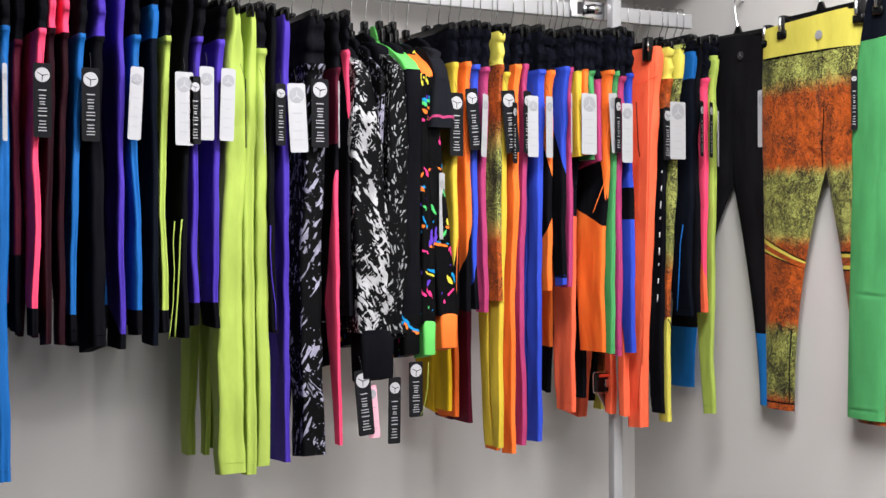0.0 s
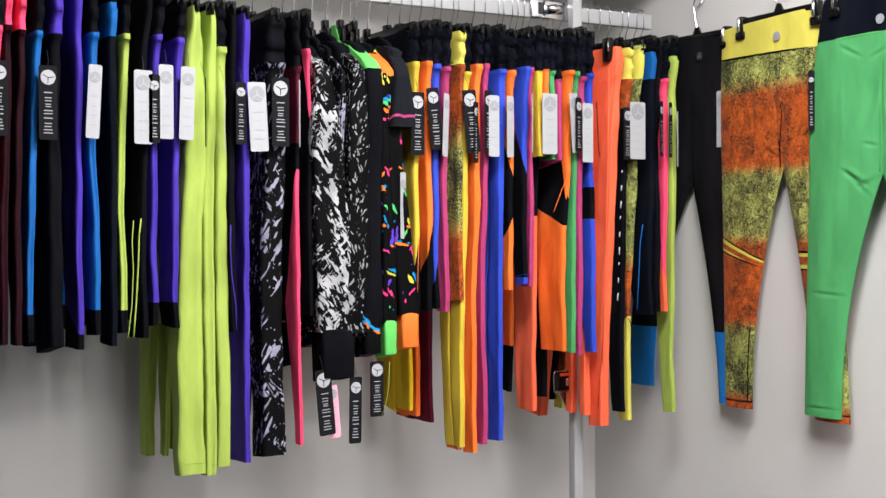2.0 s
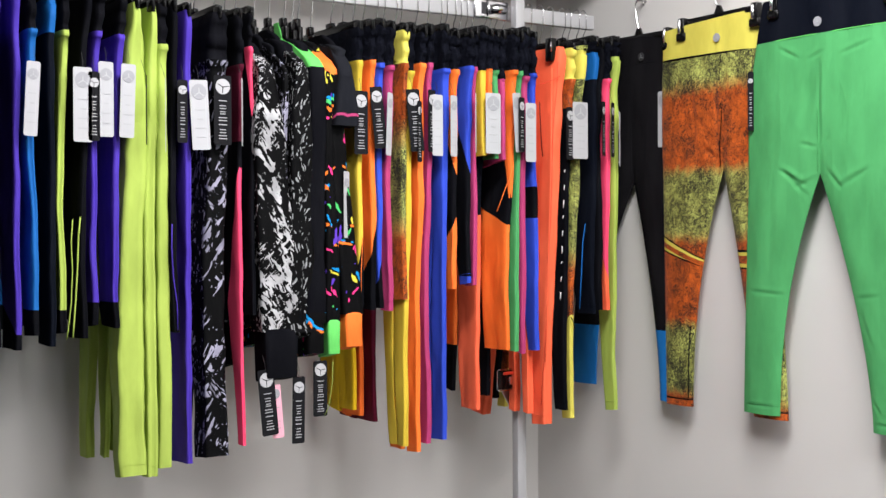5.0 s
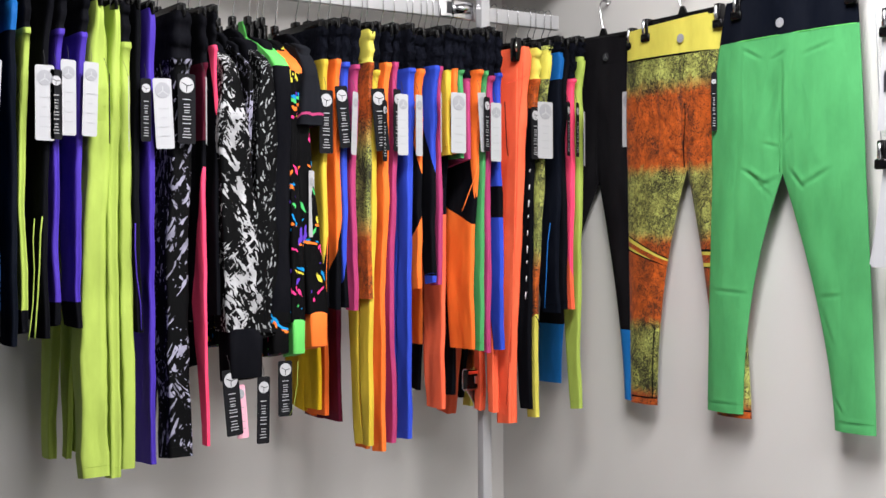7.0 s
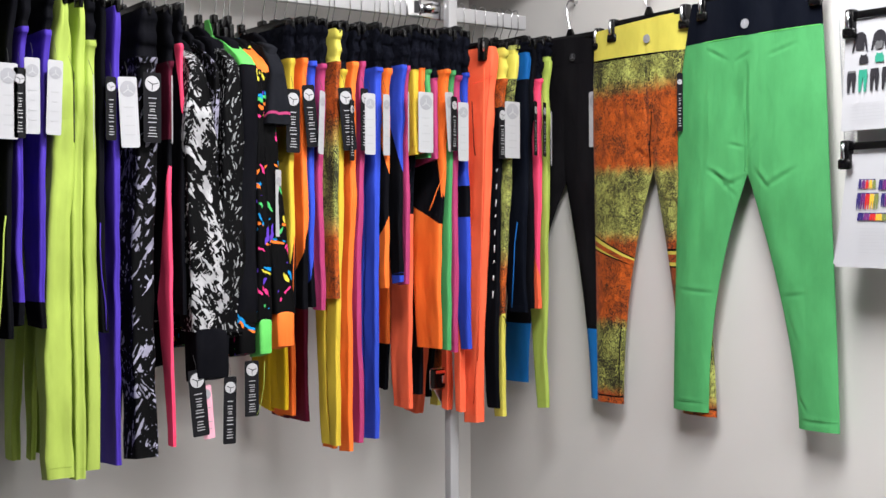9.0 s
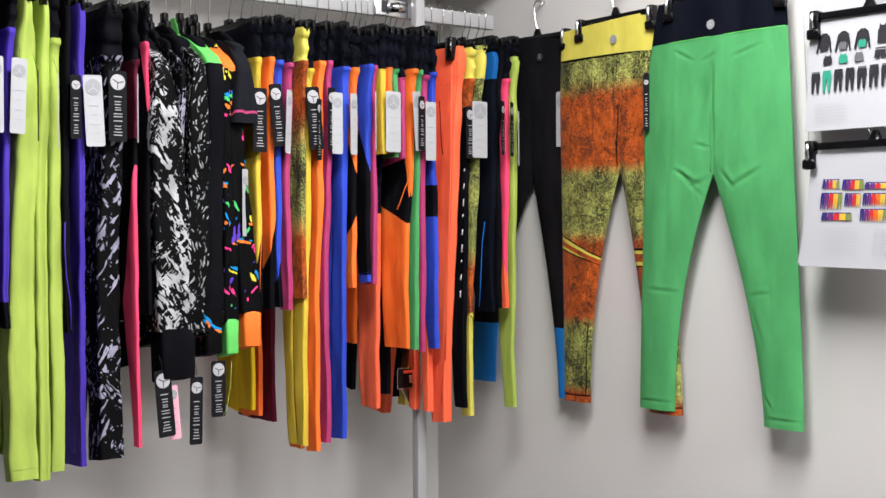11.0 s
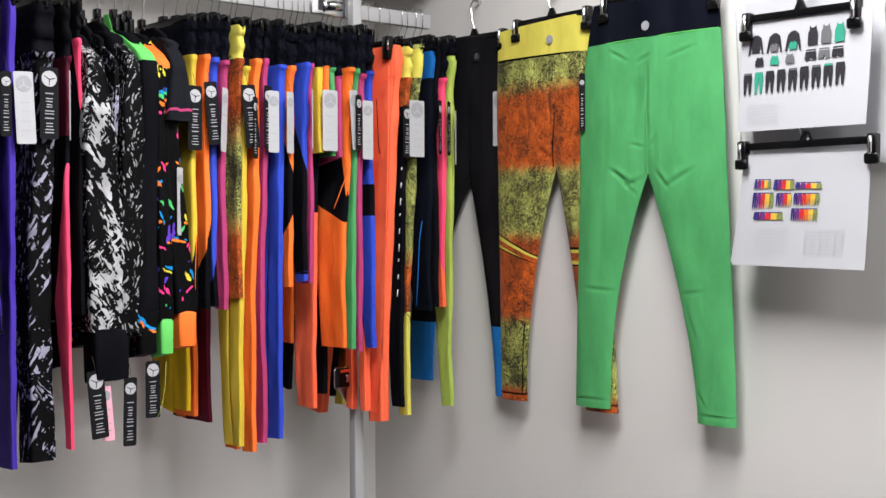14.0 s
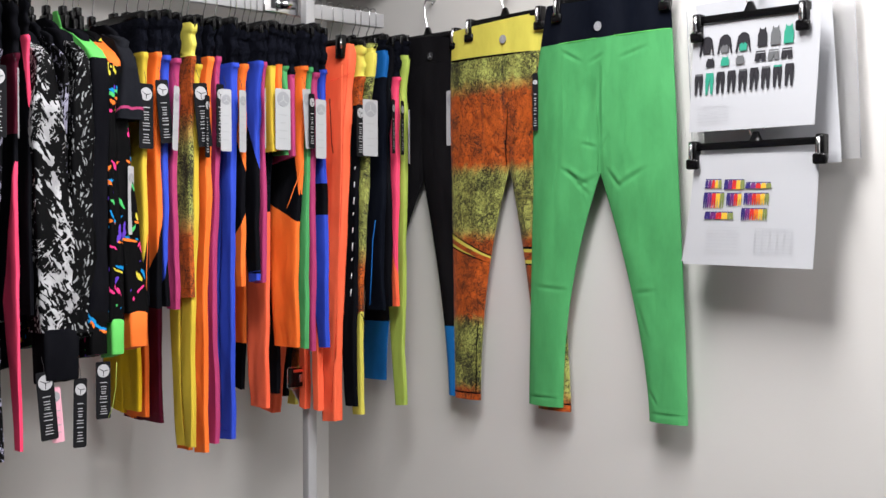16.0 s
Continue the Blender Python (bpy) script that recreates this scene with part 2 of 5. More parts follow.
TUBE.node_tree.nodes["Principled BSDF"].inputs["Emission Strength"].default_value = 3.0
TUBE.node_tree.nodes["Principled BSDF"].inputs["Emission Color"].default_value = (1, 0.96, 0.9, 1)


# ---- builders ----
def part(name, bm, material, parent=None, label="", smooth=True):
    """One mesh object from a bmesh, under a thing or a part."""
    me = bpy.data.meshes.new(name)
    bm.to_mesh(me)
    bm.free()
    for mm in (material if isinstance(material, (list, tuple)) else [material]):
        me.materials.append(mm)
    if smooth:
        me.shade_smooth()
    ob = new(name, me)
    if parent is not None:
        ob.parent = parent
    if label:
        tagged(ob, label)
    return ob


def thing(name, at, label, category, group=""):
    ob = new(name)
    ob.location = at
    ob.empty_display_size = 0.05
    return tagged(ob, label, category, group)


def box(bm, x0, x1, y0, y1, z0, z1, bevel=0.0):
    ret = bmesh.ops.create_cube(bm, size=1, matrix=Matrix.Translation(((x0 + x1) / 2, (y0 + y1) / 2, (z0 + z1) / 2)) @ Matrix.Diagonal((x1 - x0, y1 - y0, z1 - z0, 1)))
    if bevel:
        es = list({e for v in ret["verts"] for e in v.link_edges})
        bmesh.ops.bevel(bm, geom=es, offset=bevel, segments=2, affect="EDGES", profile=0.6)
    return bm


SIDE = [(-0.94 + 1.88 * k / 10) for k in range(11)]
OUTLINE_RING = [(1.0, v) for v in SIDE] + [(0.72, 1.0), (0.25, 1.03), (-0.25, 1.03), (-0.72, 1.0)] + [(-1.0, -v) for v in SIDE] + [(-0.75, -1.0), (-0.4, -1.03), (0.0, -1.03), (0.4, -1.03), (0.75, -1.0)]


def ring_points(ring, groove=0.0, seed=0.0, ripple=0.0):
    """The points round one flattened ring (z, yc, half_y, xc, half_x[, slope]) of hanging cloth."""
    z, yc, hy, xc, hx, *s = ring
    slope = s[0] if s else 0.0
    off = 0.35 * noise.noise((seed, z * 3.1, 7.7))
    pts = []
    for u, v in OUTLINE_RING:
        dy = hy * v
        if groove and v < -0.95:
            dy += groove * (0.5 + noise.noise((seed + 3.3, z * 6.0, 1.1))) * math.exp(-((u - off) / 0.34) ** 2)
        y = yc + dy
        bend = ripple * (noise.noise((seed * 1.7, y * 22, z * 3.2)) + 0.45 * noise.noise((seed * 2.3 + 5, y * 40, z * 11))) if ripple else 0.0
        pts.append((xc + hx * u + bend, y, z + slope * dy))
    return pts


def loft(bm, rings, cap=True, groove=0.0, seed=0.0, ripple=0.0):
    """Skin rings from top to bottom; groove: the fold between two layers of cloth at the front edge; ripple: waves in the sheet."""
    n = len(OUTLINE_RING)
    rows = [[bm.verts.new(p) for p in ring_points(r, groove, seed, ripple)] for r in rings]
    for a, b in zip(rows, rows[1:]):
        for i in range(n):
            bm.faces.new((a[i], b[i], b[(i + 1) % n], a[(i + 1) % n]))
    if cap:
        bm.faces.new(rows[0])
        bm.faces.new(rows[-1][::-1])
        for row in (rows[0], rows[-1]):
            for i in range(n):
                bm.edges.get((row[i], row[(i + 1) % n])).smooth = False
    return bm


def wire(bm, pts, r, sides=6):
    """A round wire along a line of points."""
    rows = []
    for i, p in enumerate(pts):
        p = Vector(p)
        d = (Vector(pts[min(i + 1, len(pts) - 1)]) - Vector(pts[max(i - 1, 0)])).normalized()
        u = d.orthogonal().normalized() if i == 0 else (u - d * u.dot(d)).normalized()
        w = d.cross(u)
        rows.append([bm.verts.new(p + r * (math.cos(k * 2 * math.pi / sides) * u + math.sin(k * 2 * math.pi / sides) * w)) for k in range(sides)])
    for a, b in zip(rows, rows[1:]):
        for k in range(sides):
            bm.faces.new((a[k], a[(k + 1) % sides], b[(k + 1) % sides], b[k]))
    bm.faces.new(rows[0][::-1])
    bm.faces.new(rows[-1])
    return bm


def zoned(bm, zones):
    """Cut a garment across at each seam and give its faces the zones' slots. zones: (lower z, slot, slope in y, y0, slope in x)."""
    for z, k, slope, y0, across in zones[:-1]:
        geom = bm.verts[:] + bm.edges[:] + bm.faces[:]
        bmesh.ops.bisect_plane(bm, geom=geom, plane_co=(0, y0, z), plane_no=Vector((-across, -slope, 1)).normalized())
    for f in bm.faces:
        c = f.calc_center_median()
        for z, k, slope, y0, across in zones:
            if c.z > z + slope * (c.y - y0) + across * c.x:
                f.material_index = k
                break
        else:
            f.material_index = zones[-1][1]


def hang_hook(bm, x, y, z_low, z_rail, along_y=True, r=0.0014):
    """A hanger's wire hook over the rail."""
    lean = 0.004 * noise.noise((x * 31.0 + z_low, z_rail * 57.0, 3.1))
    pts = [(x, y, z_low), (x, y - 0.003, z_low + (z_rail - z_low) * 0.3), (x + lean, y - 0.0145, z_rail - 0.040)]
    for k in range(10):
        a = math.radians(190 - k * 22)
        pts.append((x + lean, y + 0.0155 * math.cos(a), z_rail - 0.005 + 0.0175 * math.sin(a)))
    return wire(bm, pts, r)

# ---- the room ----
def slab(name, x0, x1, y0, y1, z0, z1, material, label):
    bm = bmesh.new()
    box(bm, x0, x1, y0, y1, z0, z1)
    return tagged(part(name, bm, material, smooth=False), label, name.split("_")[0], kind="structure")


slab("wall_north", X_LEFT - 0.1, X_WALL + 0.1, Y_WALL, Y_WALL + 0.1, 0, Z_CEIL, WALL, "plain off-white painted wall behind the clothes rack")
slab("wall_east", X_WALL, X_WALL + 0.1, Y_BACK, Y_WALL, 0, Z_CEIL, WALL, "plain off-white painted wall with hanging leggings")
# out of view: these two close the room and are dark to limit bounce
slab("wall_west", X_LEFT - 0.1, X_LEFT, Y_BACK, Y_WALL, 0, Z_CEIL, BOUNCE_CUT_WALL, "unseen grey wall, darkened to cut bounced light")
slab("wall_south", X_LEFT - 0.1, X_WALL + 0.1, Y_BACK - 0.1, Y_BACK, 0, Z_CEIL, BOUNCE_CUT_WALL, "unseen grey wall, darkened to cut bounced light")
slab("floor", X_LEFT - 0.1, X_WALL + 0.1, Y_BACK - 0.1, Y_WALL + 0.1, -0.1, 0, CARPET, "unseen grey carpeted floor, darkened to cut bounced light")
slab("ceiling", X_LEFT - 0.1, X_WALL + 0.1, Y_BACK - 0.1, Y_WALL + 0.1, Z_CEIL, Z_CEIL + 0.1, CEIL, "plain white ceiling")


# ---- the rack: uprights and a flat hanging rail ----
Z_RAIL0, Z_RAIL1 = 1.970, 2.008


def sag(x):
    """How far the rail lies below its end in the corner."""
    return -0.012 * (2.203 - x)


def rack():
    r = thing("clothes_rack", (1.926, Y_RAIL, 0), "white steel clothes rack with a flat hanging rail", "rack")
    o = Vector(r.location)
    bm = bmesh.new()
    box(bm, -2.9 - 0 + 0.9, 2.203 - o.x, -0.010, 0.010, Z_RAIL0, Z_RAIL1, 0.002)
    for v in bm.verts:
        v.co.z += sag(v.co.x + o.x)
    part("rail", bm, RAIL, r)
    for i, x in enumerate((0.0, -2.4)):
        bm = bmesh.new()
        box(bm, x - 0.021, x + 0.006, -0.050, -0.026, 0.0, 2.5, 0.0015)
        part("upright", bm, POST, r)
    bm = bmesh.new()
    box(bm, -0.128, -0.022, -0.019, -0.012, Z_RAIL0 - 0.006, Z_RAIL1 + 0.002, 0.0025)
    c = part("rail_clamp", bm, CHROME, r)
    # raised dark block; its colour stands for the shade inside the clamp's slot
    bm = bmesh.new()
    box(bm, -0.108, -0.094, -0.0215, -0.018, Z_RAIL0 + 0.004, Z_RAIL1 - 0.004, 0.001)
    part("slot", bm, INK_K, c)
    bm = bmesh.new()
    wire(bm, [(-0.084, -0.024, 1.985), (-0.060, -0.026, 1.990), (-0.040, -0.024, 1.988)], 0.012, 12)
    part("bolt_barrel", bm, CHROME, c)
    bm = bmesh.new()
    wire(bm, [(-0.090, -0.021, Z_RAIL0), (-0.090, -0.021, Z_RAIL1)], 0.0022, 8)
    part("pin", bm, CHROME, c)
    # unseen shelf, added to shade the wall above the rail
    bm = bmesh.new()
    box(bm, -2.9, 2.25 - o.x, -0.15, 0.30, 2.17, 2.19, 0.003)
    part("shading_shelf", bm, RAIL, r)
    # lower arm with its open bracket
    bm = bmesh.new()
    box(bm, -0.085, -0.028, -0.052, -0.046, 1.022, 1.070, 0.003)
    a = part("bracket", bm, PLASTIC, r)
    bm = bmesh.new()
    box(bm, -0.070, -0.034, -0.0555, -0.0515, 1.059, 1.067, 0.002)
    part("cover", bm, RED, a, "red plastic cover")
    bm = bmesh.new()
    box(bm, -0.052, -0.030, -0.0555, -0.0515, 1.034, 1.054, 0.002)
    part("plug", bm, CHROME, a)
    bm = bmesh.new()
    wire(bm, [(-0.03, -0.05, 1.073), (-0.088, -0.056, 1.073), (-0.092, -0.057, 1.068), (-0.092, -0.057, 1.026), (-0.086, -0.056, 1.020), (-0.03, -0.05, 1.020)], 0.0014)
    part("loop", bm, CHROME, a)
    bm = bmesh.new()
    v = [bm.verts.new(p) for p in ((-0.06, -0.03, 1.02), (-0.012, -0.03, 1.02), (-0.012, -0.03, 0.945), (-0.06, -0.026, 1.02), (-0.012, -0.026, 1.02), (-0.012, -0.026, 0.945))]
    for f in ((0, 2, 1), (3, 4, 5), (0, 1, 4, 3), (1, 2, 5, 4), (0, 3, 5, 2)):
        bm.faces.new([v[i] for i in f])
    part("gusset", bm, STEEL, a, smooth=False)
    return r


rack()


def clip_hanger(x, z, yf, yb, width=0.012, drop=0.0, group="hangers on the rack"):
    """Black plastic bar hanger with a wire hook and two clips, hung across the rail."""
    yc = Y_RAIL
    h = thing("clothes_hanger", (x, yc, z), "black plastic clip hanger with a chromed wire hook", "hanger", group)
    bm = bmesh.new()
    hang_hook(bm, 0, 0, 0.008, Z_RAIL1 + sag(x) - z)
    part("hook", bm, CHROME, h)
    bm = bmesh.new()
    box(bm, -0.004, 0.004, yf + 0.012 - yc, yb - 0.012 - yc, -0.004, 0.014, 0.002)
    part("bar", bm, PLASTIC, h)
    bm = bmesh.new()
    box(bm, -0.006, 0.006, -0.014, 0.014, 0.012, 0.024, 0.003)
    part("hook_socket", bm, PLASTIC, h)
    for y in (yb - 0.016 - yc,) if drop else (yf + 0.016 - yc, yb - 0.016 - yc):
        bm = bmesh.new()
        box(bm, -width * 0.5, width * 0.5, y - 0.020 - drop * 0.3, y + 0.010, -0.018 - drop * 1.6, 0.010, 0.003)
        c = part("clip", bm, PLASTIC, h)
        bm = bmesh.new()
        box(bm, -width * 0.22, width * 0.22, y - 0.0225 - drop * 0.3, y - 0.0185 - drop * 0.3, -0.013 - drop, 0.004, 0.001)
        part("clip_lever", bm, PLASTIC, c)
    if drop:
        # the near clip, turned to the outer side
        bm = bmesh.new()
        box(bm, -0.030, -0.010, yf + 0.010 - yc, yf + 0.034 - yc, -0.042, 0.018, 0.004)
        c = part("clip", bm, PLASTIC, h)
        bm = bmesh.new()
        wire(bm, [(-0.029, yf + 0.010 - yc, 0.006), (-0.032, yf + 0.008 - yc, -0.006), (-0.029, yf + 0.010 - yc, -0.018)], 0.0024, 8)
        part("spring", bm, CHROME, c)
    return h


LOOKS = {"black": "black", "band": "black", "navy": "blue-black", "charcoal": "charcoal", "pink": "hot pink", "coral": "neon coral", "orange": "bright orange",
         "yellow": "bright yellow", "paleyellow": "yellow", "lime": "lime green", "green": "green", "mint": "light green", "sky": "sky blue",
         "blue": "royal blue", "purple": "purple", "magenta": "magenta", "maroon": "dark maroon", "white": "white", "lit_black": "black", "azure": "bright blue", "gold": "mustard yellow", "wine": "wine red", "claret": "dark red",
         "splatter": "black and white splatter-print", "splash": "black and white splash-print", "zebra": "black and white zebra-print", "confetti": "black confetti-print",
         "speckle": "orange and yellow-green speckled", "rust": "rust and yellow-green speckled", "moss": "yellow-green and rust speckled", "mesh": "maroon mesh"}
SEED = [0]
GARMENTS = []


def wob(s, z, k=5.0, a=1.0):
    return a * (noise.noise((s * 7.3, z * k, 0.5)) + 0.4 * noise.noise((s * 3.1 + 9, z * k * 2.7, 2.5)))


def leggings(xt, xh, zt, zh, zones, yf=2.36, depth=0.28, name="leggings", hanger=True, hem=0.070, crotch=0.27, ease=0.5, clip=0.009, waist=1.0, gather=0.0, thin_back=0.0):
    """Leggings hung edge-on across the rail. xt, xh: the front edge's span along the rail at the waist and at the hem;
    zones: (lower edge, cloth, slope) down the front leg."""
    SEED[0] += 1
    s = SEED[0]
    zones = [(q[0], q[1], q[2], q[3] if len(q) > 3 else 0.0) for q in zones]
    if zones[0][1] == "black":
        zt += 0.014 * noise.noise((s * 1.9, 0.3, 0.7))
        # painted light: waists on the dimmer left stay black, those further right go paler
        if len(zones) > 1 and xt[0] > 1.3:
            zones[0] = (zones[0][0], "band", *zones[0][2:])
    yb = yf + depth
    yc = (yf + yb) / 2
    names = []
    for q in zones:
        if q[1] not in names:
            names.append(q[1])
    word = " and ".join(LOOKS[k] for k in [k for k in names if k not in ("black", "band")][:2] or ["black"])
    kind = {"leggings": "stretch leggings", "capri_leggings": "cropped stretch leggings", "shorts": "stretch shorts"}[name]
    x0 = (xt[0] + xt[1]) / 2
    th = thing(name, (x0, yc, zh), f"{word} {kind} on a hanger", name.split("_")[-1], "clothes on the rack")
    slots = [M[k] for k in names]
    zs = [(z - zh, names.index(k), sl, yf - yc, sx) for z, k, sl, sx in zones]
    span = zt - zh

    def xs(z):
        t = min(1, max(0, (zt - z) / span))
        t = (t * t * (3 - 2 * t)) * (1 - ease) + (1 - (1 - t) ** 2.6) * ease
        a = xt[0] + (xh[0] - xt[0]) * t
        b = xt[1] + (xh[1] - xt[1]) * t
        k = 1.0
        if zones[0][1] in ("band", "black") and len(zones) > 1 and z > zones[0][0] + 0.002:
            k = 1.04 + 0.09 * wob(s + 80, z, 24) + 0.06 * noise.noise((s * 4.1, z * 90, 2.2))
        if waist < 1.0:
            h = min(1.0, max(0.0, (zt - 0.055 - z) / 0.03))
            k *= waist + (1 - waist) * h * h * (3 - 2 * h)
        bulge = 0.007 * noise.noise((s * 3.3, 1.5, 0)) * math.exp(-((z - zt + 0.33) / 0.10) ** 2)
        return (a + b) / 2 - x0 + wob(s, z, 4, 0.0042) + wob(s + 17, z, 15, 0.0012) + bulge, (b - a) / 2 * k * (1 + 0.14 * wob(s + 40, z, 7) + 0.10 * wob(s + 60, z, 19))

    zc = max(zt - crotch, zh + span * 0.35)
    rings = []
    levels = [zt - (zt - zc + 0.03) * i / 12 for i in range(13)]
    if len(zones) > 1 and zc < zones[0][0] < zt - 0.01:
        levels = sorted(levels + [zt - (zt - zones[0][0] - 0.006) * i / 9 for i in range(1, 9)] + [zones[0][0] + 0.003, zones[0][0] + 0.001, zones[0][0] - 0.010, zones[0][0] - 0.013], reverse=True)
    cut = zones[0][0]
    for i, z in enumerate(levels):
        xc, hx = xs(z)
        pinch = (1 - 0.25 * max(0, 1 - i / 1.5)) * (1.08 if -0.0115 < z - cut < 0.002 and len(zones) > 1 else 1.0)
        rings.append((z - zh, 0, depth / 2 - 0.006 * (i == 0) + 0.004 * math.sin(i), xc, hx * pinch))
    bm = bmesh.new()
    groove = min(0.010, (xt[1] - xt[0]) * 0.35)
    loft(bm, rings, groove=groove, seed=s, ripple=0.0045)
    bmesh.ops.recalc_face_normals(bm, faces=bm.faces[:])
    zoned(bm, zs)
    part("seat", bm, slots, th)
    for side in (-1, 1):
        rings = []
        n = 36
        for i in range(n):
            u = i / (n - 1)
            z = zc + 0.10 - (zc + 0.10 - zh) * u
            xc, hx = xs(z)
            w = (depth * 0.5) * (1 - u) ** 1.2 + hem * (1 - (1 - u) ** 1.2)
            w *= 1 + 0.04 * wob(s + 3 * side, z, 9)
            outer = depth / 2 + (0.018 - (gather * depth if side > 0 else 0.0)) * u + 0.006 * wob(s + 5 * side, z, 4)
            h2 = hx * (1.0 if side < 0 else 1.05 - thin_back * min(1.0, 1.6 * u))
            if side > 0:
                xc += 0.004 * wob(s + 11, z, 3)
            rings.append((z - zh, side * (outer - w / 2), w / 2, xc, h2, (0.06 * side + 0.35 * noise.noise((s * 2.7, side, 0.1))) * max(0, (u - 0.8) / 0.2)))
        bm = bmesh.new()
        loft(bm, rings, groove=groove, seed=s, ripple=0.0045)
        bmesh.ops.recalc_face_normals(bm, faces=bm.faces[:])
        zoned(bm, zs)
        leg = part("leg", bm, slots, th)
        # stitched hem
        z, y, hy, xc, hx, sl = rings[-1]
        bm = bmesh.new()
        ring = ring_points((0.022, y, hy + 0.0002, xc, hx + 0.0002, sl), groove, s, 0.0045)
        ring.append(ring[0])
        wire(bm, ring, 0.0004, 4)
        part("hem_stitch", bm, slots[zs[-1][1]], leg)
    GARMENTS.append((th, xt, yf, zt))
    if hanger:
        clip_hanger(x0, zt + 0.004, yf, yb, clip, drop=0.012 if clip > 0.012 else 0.0)
    return th


def nearest(x):
    return min(GARMENTS, key=lambda g: abs((g[1][0] + g[1][1]) / 2 - x))[0]


def rounded_card(w, h, t, r=0.004):
    """A thin card with rounded corners, facing -y, hung from its top edge."""
    bm = bmesh.new()
    pts = []
    for cx, cz, a0 in ((w / 2 - r, -r, 0), (-w / 2 + r, -r, 90), (-w / 2 + r, -h + r, 180), (w / 2 - r, -h + r, 270)):
        for k in range(4):
            a = math.radians(a0 + k * 30)
            pts.append((cx + r * math.cos(a), cz + r * math.sin(a)))
    f = [bm.verts.new((x, -t / 2, z)) for x, z in pts]
    g = [bm.verts.new((x, t / 2, z)) for x, z in pts]
    bm.faces.new(f)
    bm.faces.new(g[::-1])
    for i in range(len(f)):
        j = (i + 1) % len(f)
        bm.faces.new((f[j], f[i], g[i], g[j]))
    bmesh.ops.recalc_face_normals(bm, faces=bm.faces[:])
    return bm


def disc(bm, x, z, r, y0, y1, n=20):
    a = [bm.verts.new((x + r * math.cos(2 * math.pi * k / n), y0, z + r * math.sin(2 * math.pi * k / n))) for k in range(n)]
    b = [bm.verts.new((v.co.x, y1, v.co.z)) for v in a]
    bm.faces.new(a)
    bm.faces.new(b[::-1])
    for k in range(n):
        bm.faces.new((a[(k + 1) % n], a[k], b[k], b[(k + 1) % n]))
    bmesh.ops.recalc_face_normals(bm, faces=bm.faces[:])


def swing_tag(x, y, z, w, h, style, turn=0.0, swing=0.0, owner=None):
    """A card tag on a thin cord: a round emblem and plain bars where its printing is."""
    g = owner or nearest(x)
    o = Vector(g.location)
    mats = {"w": (CARD_W, INK_L, INK_P), "k": (CARD_K, INK_W, INK_W), "p": (CARD_P, INK_L, INK_L)}[style]
    lab = {"w": "white card swing tag", "k": "black card swing tag", "p": "pink card swing tag"}[style]
    tag = part("swing_tag", rounded_card(w, h, 0.0012), mats[0], g, lab, smooth=False)
    tag.matrix_local = Matrix.Translation(Vector((x, y, z)) - o) @ pose(0, 0, 0, 0, swing, turn)
    bm = bmesh.new()
    cz = -h * (0.16 if style == "k" else 0.17)
    disc(bm, 0, cz, w * 0.41, -0.0014, -0.0005)
    em = part("emblem", bm, mats[1], tag, smooth=False)
    bm = bmesh.new()
    for a in ((150, 12, 266) if style == "k" else (90, 215, 325)):
        d = Vector((math.cos(math.radians(a)), 0, math.sin(math.radians(a))))
        c = Vector((0, -0.0014, cz - w * 0.03))
        side = Vector((-d.z, 0, d.x)) * w * 0.026
        long = w * (0.24 if a == 90 else 0.33)
        q = [c - side, c + side, c + d * long + side * 0.7, c + d * long - side * 0.7]
        v = [bm.verts.new(p + Vector((0, -0.0004, 0))) for p in q]
        bm.faces.new(v)
    part("spokes", bm, CARD_K if style == "k" else CARD_W, tag, smooth=False)
    if style == "k":
        # thin upright strokes, set in pairs, run down the card
        bars = []
        for k, (gap, wide) in enumerate(((0.0, 0.23), (0.040, 0.18), (0.030, 0.15), (0.040, 0.24), (0.0, 0.24), (0.042, 0.18), (0.042, 0.24))):
            at = 0.345 + 0.086 * k
            bars += [(wide, at, 0.011), (wide, at + gap, 0.011)] if gap else [(wide, at + 0.014, 0.012)]
    else:
        bars = [(ww, 0.42 + 0.13 * k, 0.014) for k, ww in enumerate((0.28, 0.16, 0.28, 0.26))]
    for ww, top, tall in bars:
        bm = bmesh.new()
        box(bm, -w * ww, w * ww, -0.0013, -0.0006, -h * (top + tall), -h * top)
        part("printed_bar", bm, mats[2], tag, smooth=False)
    bm = bmesh.new()
    wire(bm, [(0, 0, -0.004), (0.002, 0.004, 0.012), (0.001, 0.010, 0.030)], 0.0005, 4)
    part("cord", bm, INK_K, tag)
    return tag


def piping(cloth_key, pts, r=0.0011, y=2.332):
    """A thin contrast cord sewn along the front edge of the garment that hangs there."""
    g = nearest(sum(p[0] for p in pts) / len(pts))
    o = Vector(g.location)
    front = min(next(q[2] for q in GARMENTS if q[0] is g), 2.36)
    eye, line = Vector(EYE), []
    for x, z in pts:
        # laid onto the front edge, which stands forward a little towards the hem
        sewn = front - 0.018 * min(1.0, max(0.0, (1.88 - z) / 0.75)) - 0.006
        line.append(eye + (Vector((x, y, z)) - eye) * (sewn / y) - o)
    bm = bmesh.new()
    wire(bm, line, r, 6)
    part("piping", bm, M[cloth_key], g)


